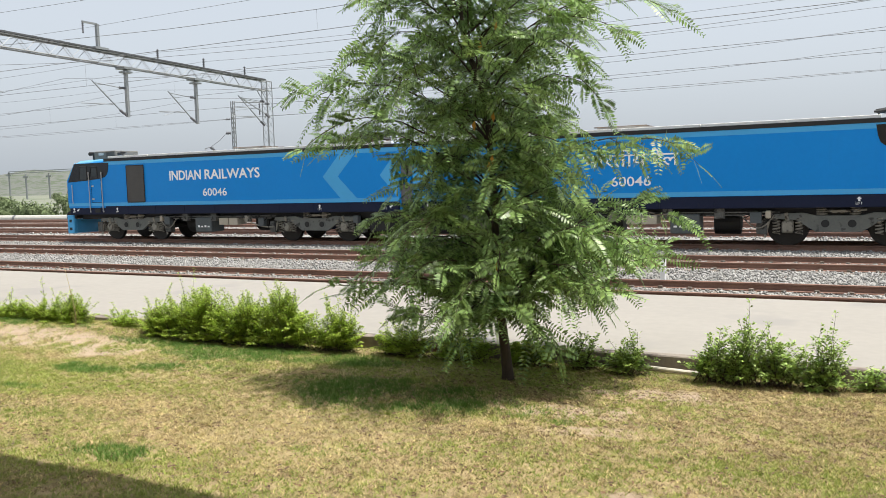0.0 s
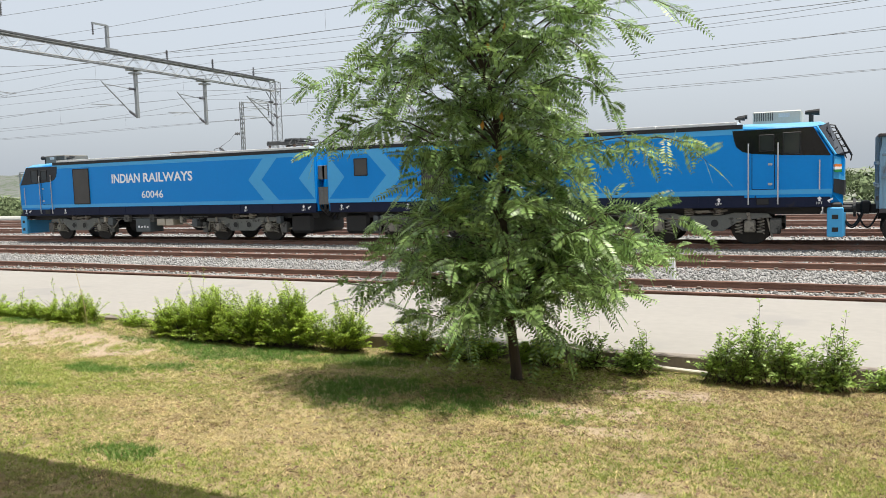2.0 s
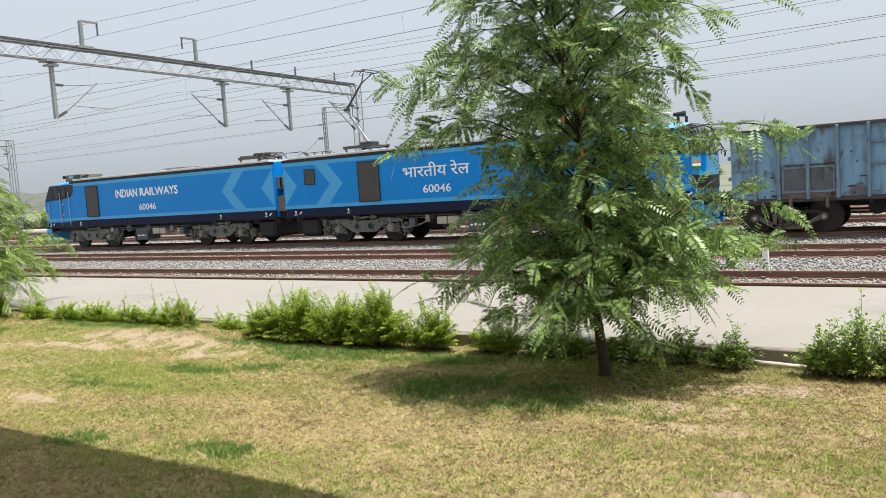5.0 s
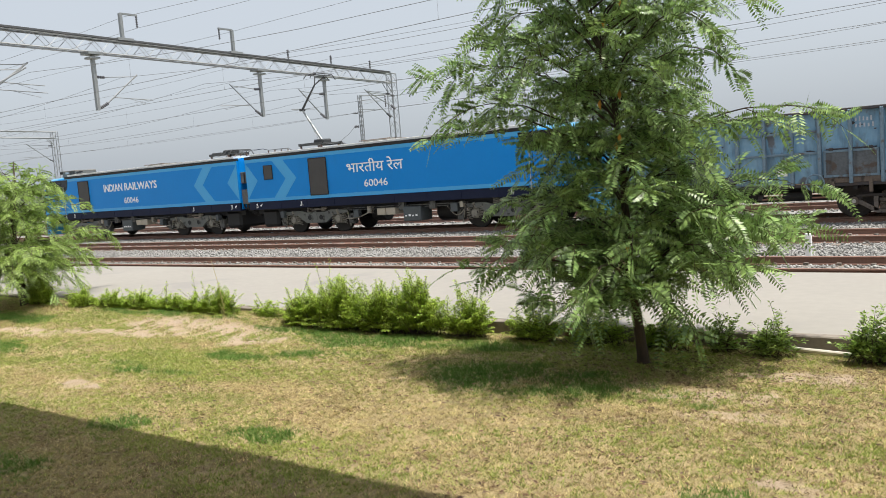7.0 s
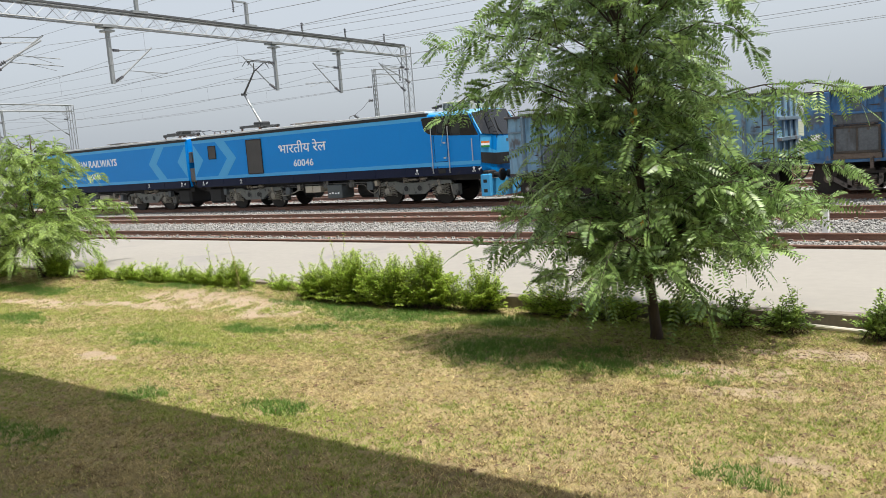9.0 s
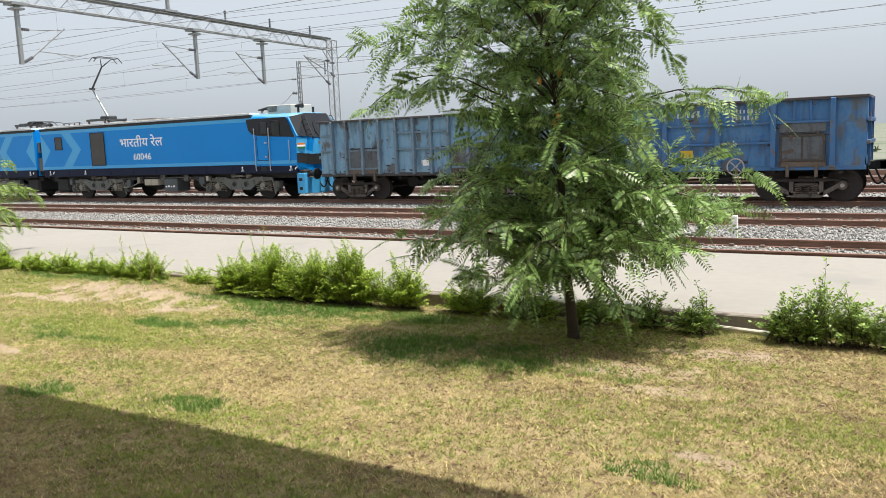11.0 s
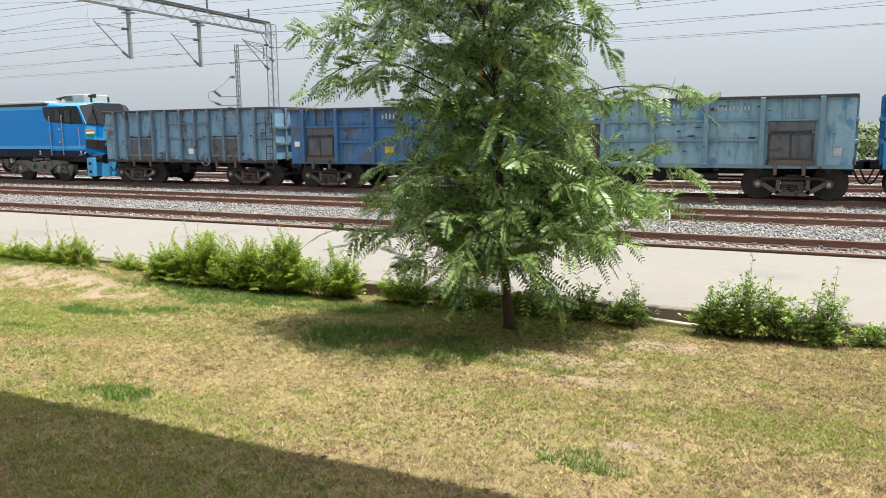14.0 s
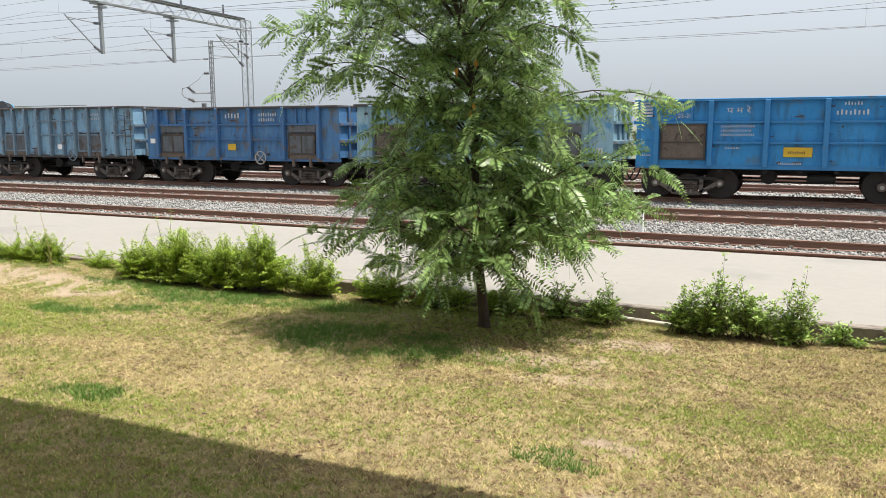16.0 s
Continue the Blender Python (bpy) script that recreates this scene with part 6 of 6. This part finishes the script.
for k, (bx_, by_) in enumerate(((-2.98, 10.34), (-5.2, 10.36), (-5.0, 10.33))):
    br = boxes((-0.11, 0.11, -0.05, 0.05, 0, 0.16), bevel=0.008)
    b = tagged(part("brick", br, "brick_red"), "loose reddish brick leaning at the kerb", "brick", "loose bricks")
    b.location = (bx_, by_, LAWN)

# grass
def tufts(name, px, py, h, per, spread, w, material, label, rg, lay):
    """Tufts of short blades that lean outwards from a common foot."""
    n = len(px)
    a = rg.random((n, 1)) * 6.283 + np.arange(per)[None] * (6.283 / per) + rg.normal(0, 0.5, (n, per))
    r = spread * rg.random((n, per)) * (0.6 + 0.8 * rg.random((n, 1)))
    hh = h[:, None] * (0.5 + 0.7 * rg.random((n, per)))
    bx, by = px[:, None] + np.cos(a) * r, py[:, None] + np.sin(a) * r
    base = np.stack([bx, by, ground_height(bx.ravel(), by.ravel()).reshape(n, per) - 0.004], -1)
    out = a + rg.normal(0, 0.6, (n, per))
    lean = hh * lay * (0.35 + rg.random((n, per)))
    tip = base + np.stack([np.cos(out) * lean, np.sin(out) * lean, hh], -1)
    t = rg.random((n, per)) * 6.283
    wv = np.stack([np.cos(t), np.sin(t), np.zeros((n, per))], -1) * (w * (0.7 + 0.6 * rg.random((n, per, 1))))
    v = np.stack([base - wv, base + wv, tip], 2).reshape(-1, 3)
    tagged(raw(name, v, np.arange(len(v)).reshape(-1, 3), material), label, "grass", kind="stuff")


rg = np.random.default_rng(77)
N = 300000
gx = 2.5 - 25.5 * rg.random(N) ** 1.25
gy = 2.3 + 8.1 * rg.random(N) ** 0.9
keep = rg.random(N) > np.where(gx > -6, 0.72, 0.97) * spots(gx, gy, BARE_SPOTS) * np.clip(0.75 + 1.3 * cheap_noise(gx, gy, 7.0, 12), 0.1, 1)
keep &= (gx > -1.2 * gy - 12) & ((gy > 3.3) | (gx < -1.0)) & (rg.random(N) < 0.60 + 0.40 * np.clip(0.5 + cheap_noise(gx, gy, 2.6, 4) * 1.6, 0, 1))
gx, gy = gx[keep], gy[keep]
lush = spots(gx, gy, GREEN_SPOTS)
green = rg.random(len(gx)) < np.clip(0.50 + 0.14 * np.clip((6.8 - gy) / 2, 0, 1) * (gx < -4) - 0.33 * np.clip((gx + 5.5) / 3, 0, 1) + 0.85 * cheap_noise(gx, gy, 1.1, 9) + 0.6 * cheap_noise(gx, gy, 6.0, 2) + 0.4 * cheap_noise(gx, gy, 16.0, 5), 0.05, 0.88)
darkm = rg.random(len(gx)) < lush * np.clip(0.62 + 0.9 * cheap_noise(gx, gy, 5.0, 31), 0.08, 0.85)
dead = ~green & ~darkm & (rg.random(len(gx)) < np.clip(0.20 + 0.26 * np.clip((gx + 5.5) / 3, 0, 1) + 0.5 * cheap_noise(gx, gy, 9.0, 17), 0.03, 0.65))
dry = ~green & ~darkm & ~dead
for name, msk, hh, lay, mat, lab in (("dead_grass", dead, 0.022, 1.6, "dead_blade", "dead brown grass and thatch in the lawn"), ("dry_grass", dry, 0.028, 1.5, "dry_blade", "short dry straw-coloured lawn grass"),
                                     ("green_grass", green & ~darkm, 0.032, 1.0, "green_blade", "short yellowish green lawn grass"), ("lush_grass", darkm, 0.055, 0.8, "dark_blade", "lush darker green grass tufts")):
    k = int(msk.sum())
    tufts(name, gx[msk], gy[msk], hh * (0.6 + 0.8 * rg.random(k)), 6, 0.026, 0.0043, mat, lab, rg, lay)
# fallen brown leaves
n = 3800
px, py = 1.5 - 11 * rg.random(n), 4.9 + 5.2 * rg.random(n)
px[:420] = -3.15 + 0.75 * rg.normal(0, 1, 420)
py[:420] = np.minimum(9.25 + 0.4 * rg.normal(0, 1, 420), 10.3)
a = rg.random(n) * 6.283
ll = 0.014 + 0.026 * rg.random(n) ** 1.5
c, s = np.cos(a) * ll, np.sin(a) * ll
z = ground_height(px, py) + 0.010 + 0.012 * rg.random(n)
q = np.stack([np.stack([px - c, py - s, z], 1), np.stack([px + s * 0.3, py - c * 0.3, z + 0.010], 1), np.stack([px + c, py + s, z + 0.006], 1), np.stack([px - s * 0.3, py + c * 0.3, z], 1)], 1).reshape(-1, 3)
tagged(raw("fallen_leaves", q, np.arange(4 * n).reshape(-1, 4), "brown_leaf"), "scattered dry brown fallen leaves", "leaves", kind="stuff")


# distant scrub behind the tracks
def scrub(label, x, y, r, h, seed):
    rg2 = np.random.default_rng(seed)
    n = 900
    d = rg2.normal(0, 1, (n, 3))
    d /= np.linalg.norm(d, axis=1, keepdims=True)
    rad = (0.55 + 0.45 * rg2.random(n)) * (0.8 + 0.35 * np.sin(d[:, 0] * 5 + seed) * np.cos(d[:, 1] * 4 + seed))
    P = d * rad[:, None] * np.array([r, r * 0.7, h * 0.6]) + np.array([0, 0, h * 0.45])
    P[:, 2] = np.maximum(P[:, 2], 0.0)
    A = rg2.normal(0, 1, (n, 3))
    A /= np.linalg.norm(A, axis=1, keepdims=True)
    w = np.cross(A, d)
    l = 0.09 * r * (0.6 + 0.8 * rg2.random(n))[:, None]
    q = np.stack([P - A * l, P + w * l * 0.5, P + A * l, P - w * l * 0.5], 1).reshape(-1, 3)
    ob = empty("scrub_bush", x, y, -0.75, label, "bush", "distant scrub bushes")
    tagged(raw("leaves", q, np.arange(len(q)).reshape(-1, 4), "far_leaf", ob), kind="stuff")


rr = random.Random(8)
for k in range(26):
    scrub("dense green scrub bush behind the pipeline", -116 + 2.1 * k + 1.2 * rr.random(), 51.5 + 5 * rr.random(), 1.6 + 1.0 * rr.random(), 1.6 + 1.5 * rr.random(), 100 + k)
for k in range(64):
    yy = 54 + 150 * rr.random() ** 1.6
    xx = -1.62 * yy + 1.75 * yy * rr.random()
    scrub("dull green scrub bush beyond the tracks", xx, yy, 1.4 + 2.4 * rr.random(), 1.2 + 1.9 * rr.random(), k)


def motions():
    for ob, s in VEHICLES:
        walk(ob, [(0.5 * k, pose(train_x(0.5 * k) + s, TRACK_C, 0)) for k in range(33)])
    for ob, x, r in WHEELSETS:
        walk(ob, [(0.2 * k, pose(x, 0, r, 0, math.degrees((train_x(0.2 * k) - train_x(0)) / r), 0)) for k in range(81)])

    # the breeze in the trees
    for ob, root, az, ph, much in SWAYING:
        rows = []
        for k in range(33):
            t = 0.5 * k
            a = much * (0.9 * math.sin(1.9 * t + ph) + 0.6 * math.sin(3.1 * t + 2.3 * ph))
            b = much * 0.8 * math.sin(2.4 * t + 1.3 * ph)
            rows.append((t, pose(*root, a * math.sin(az), -a * math.cos(az), b)))
        walk(ob, rows)


motions()
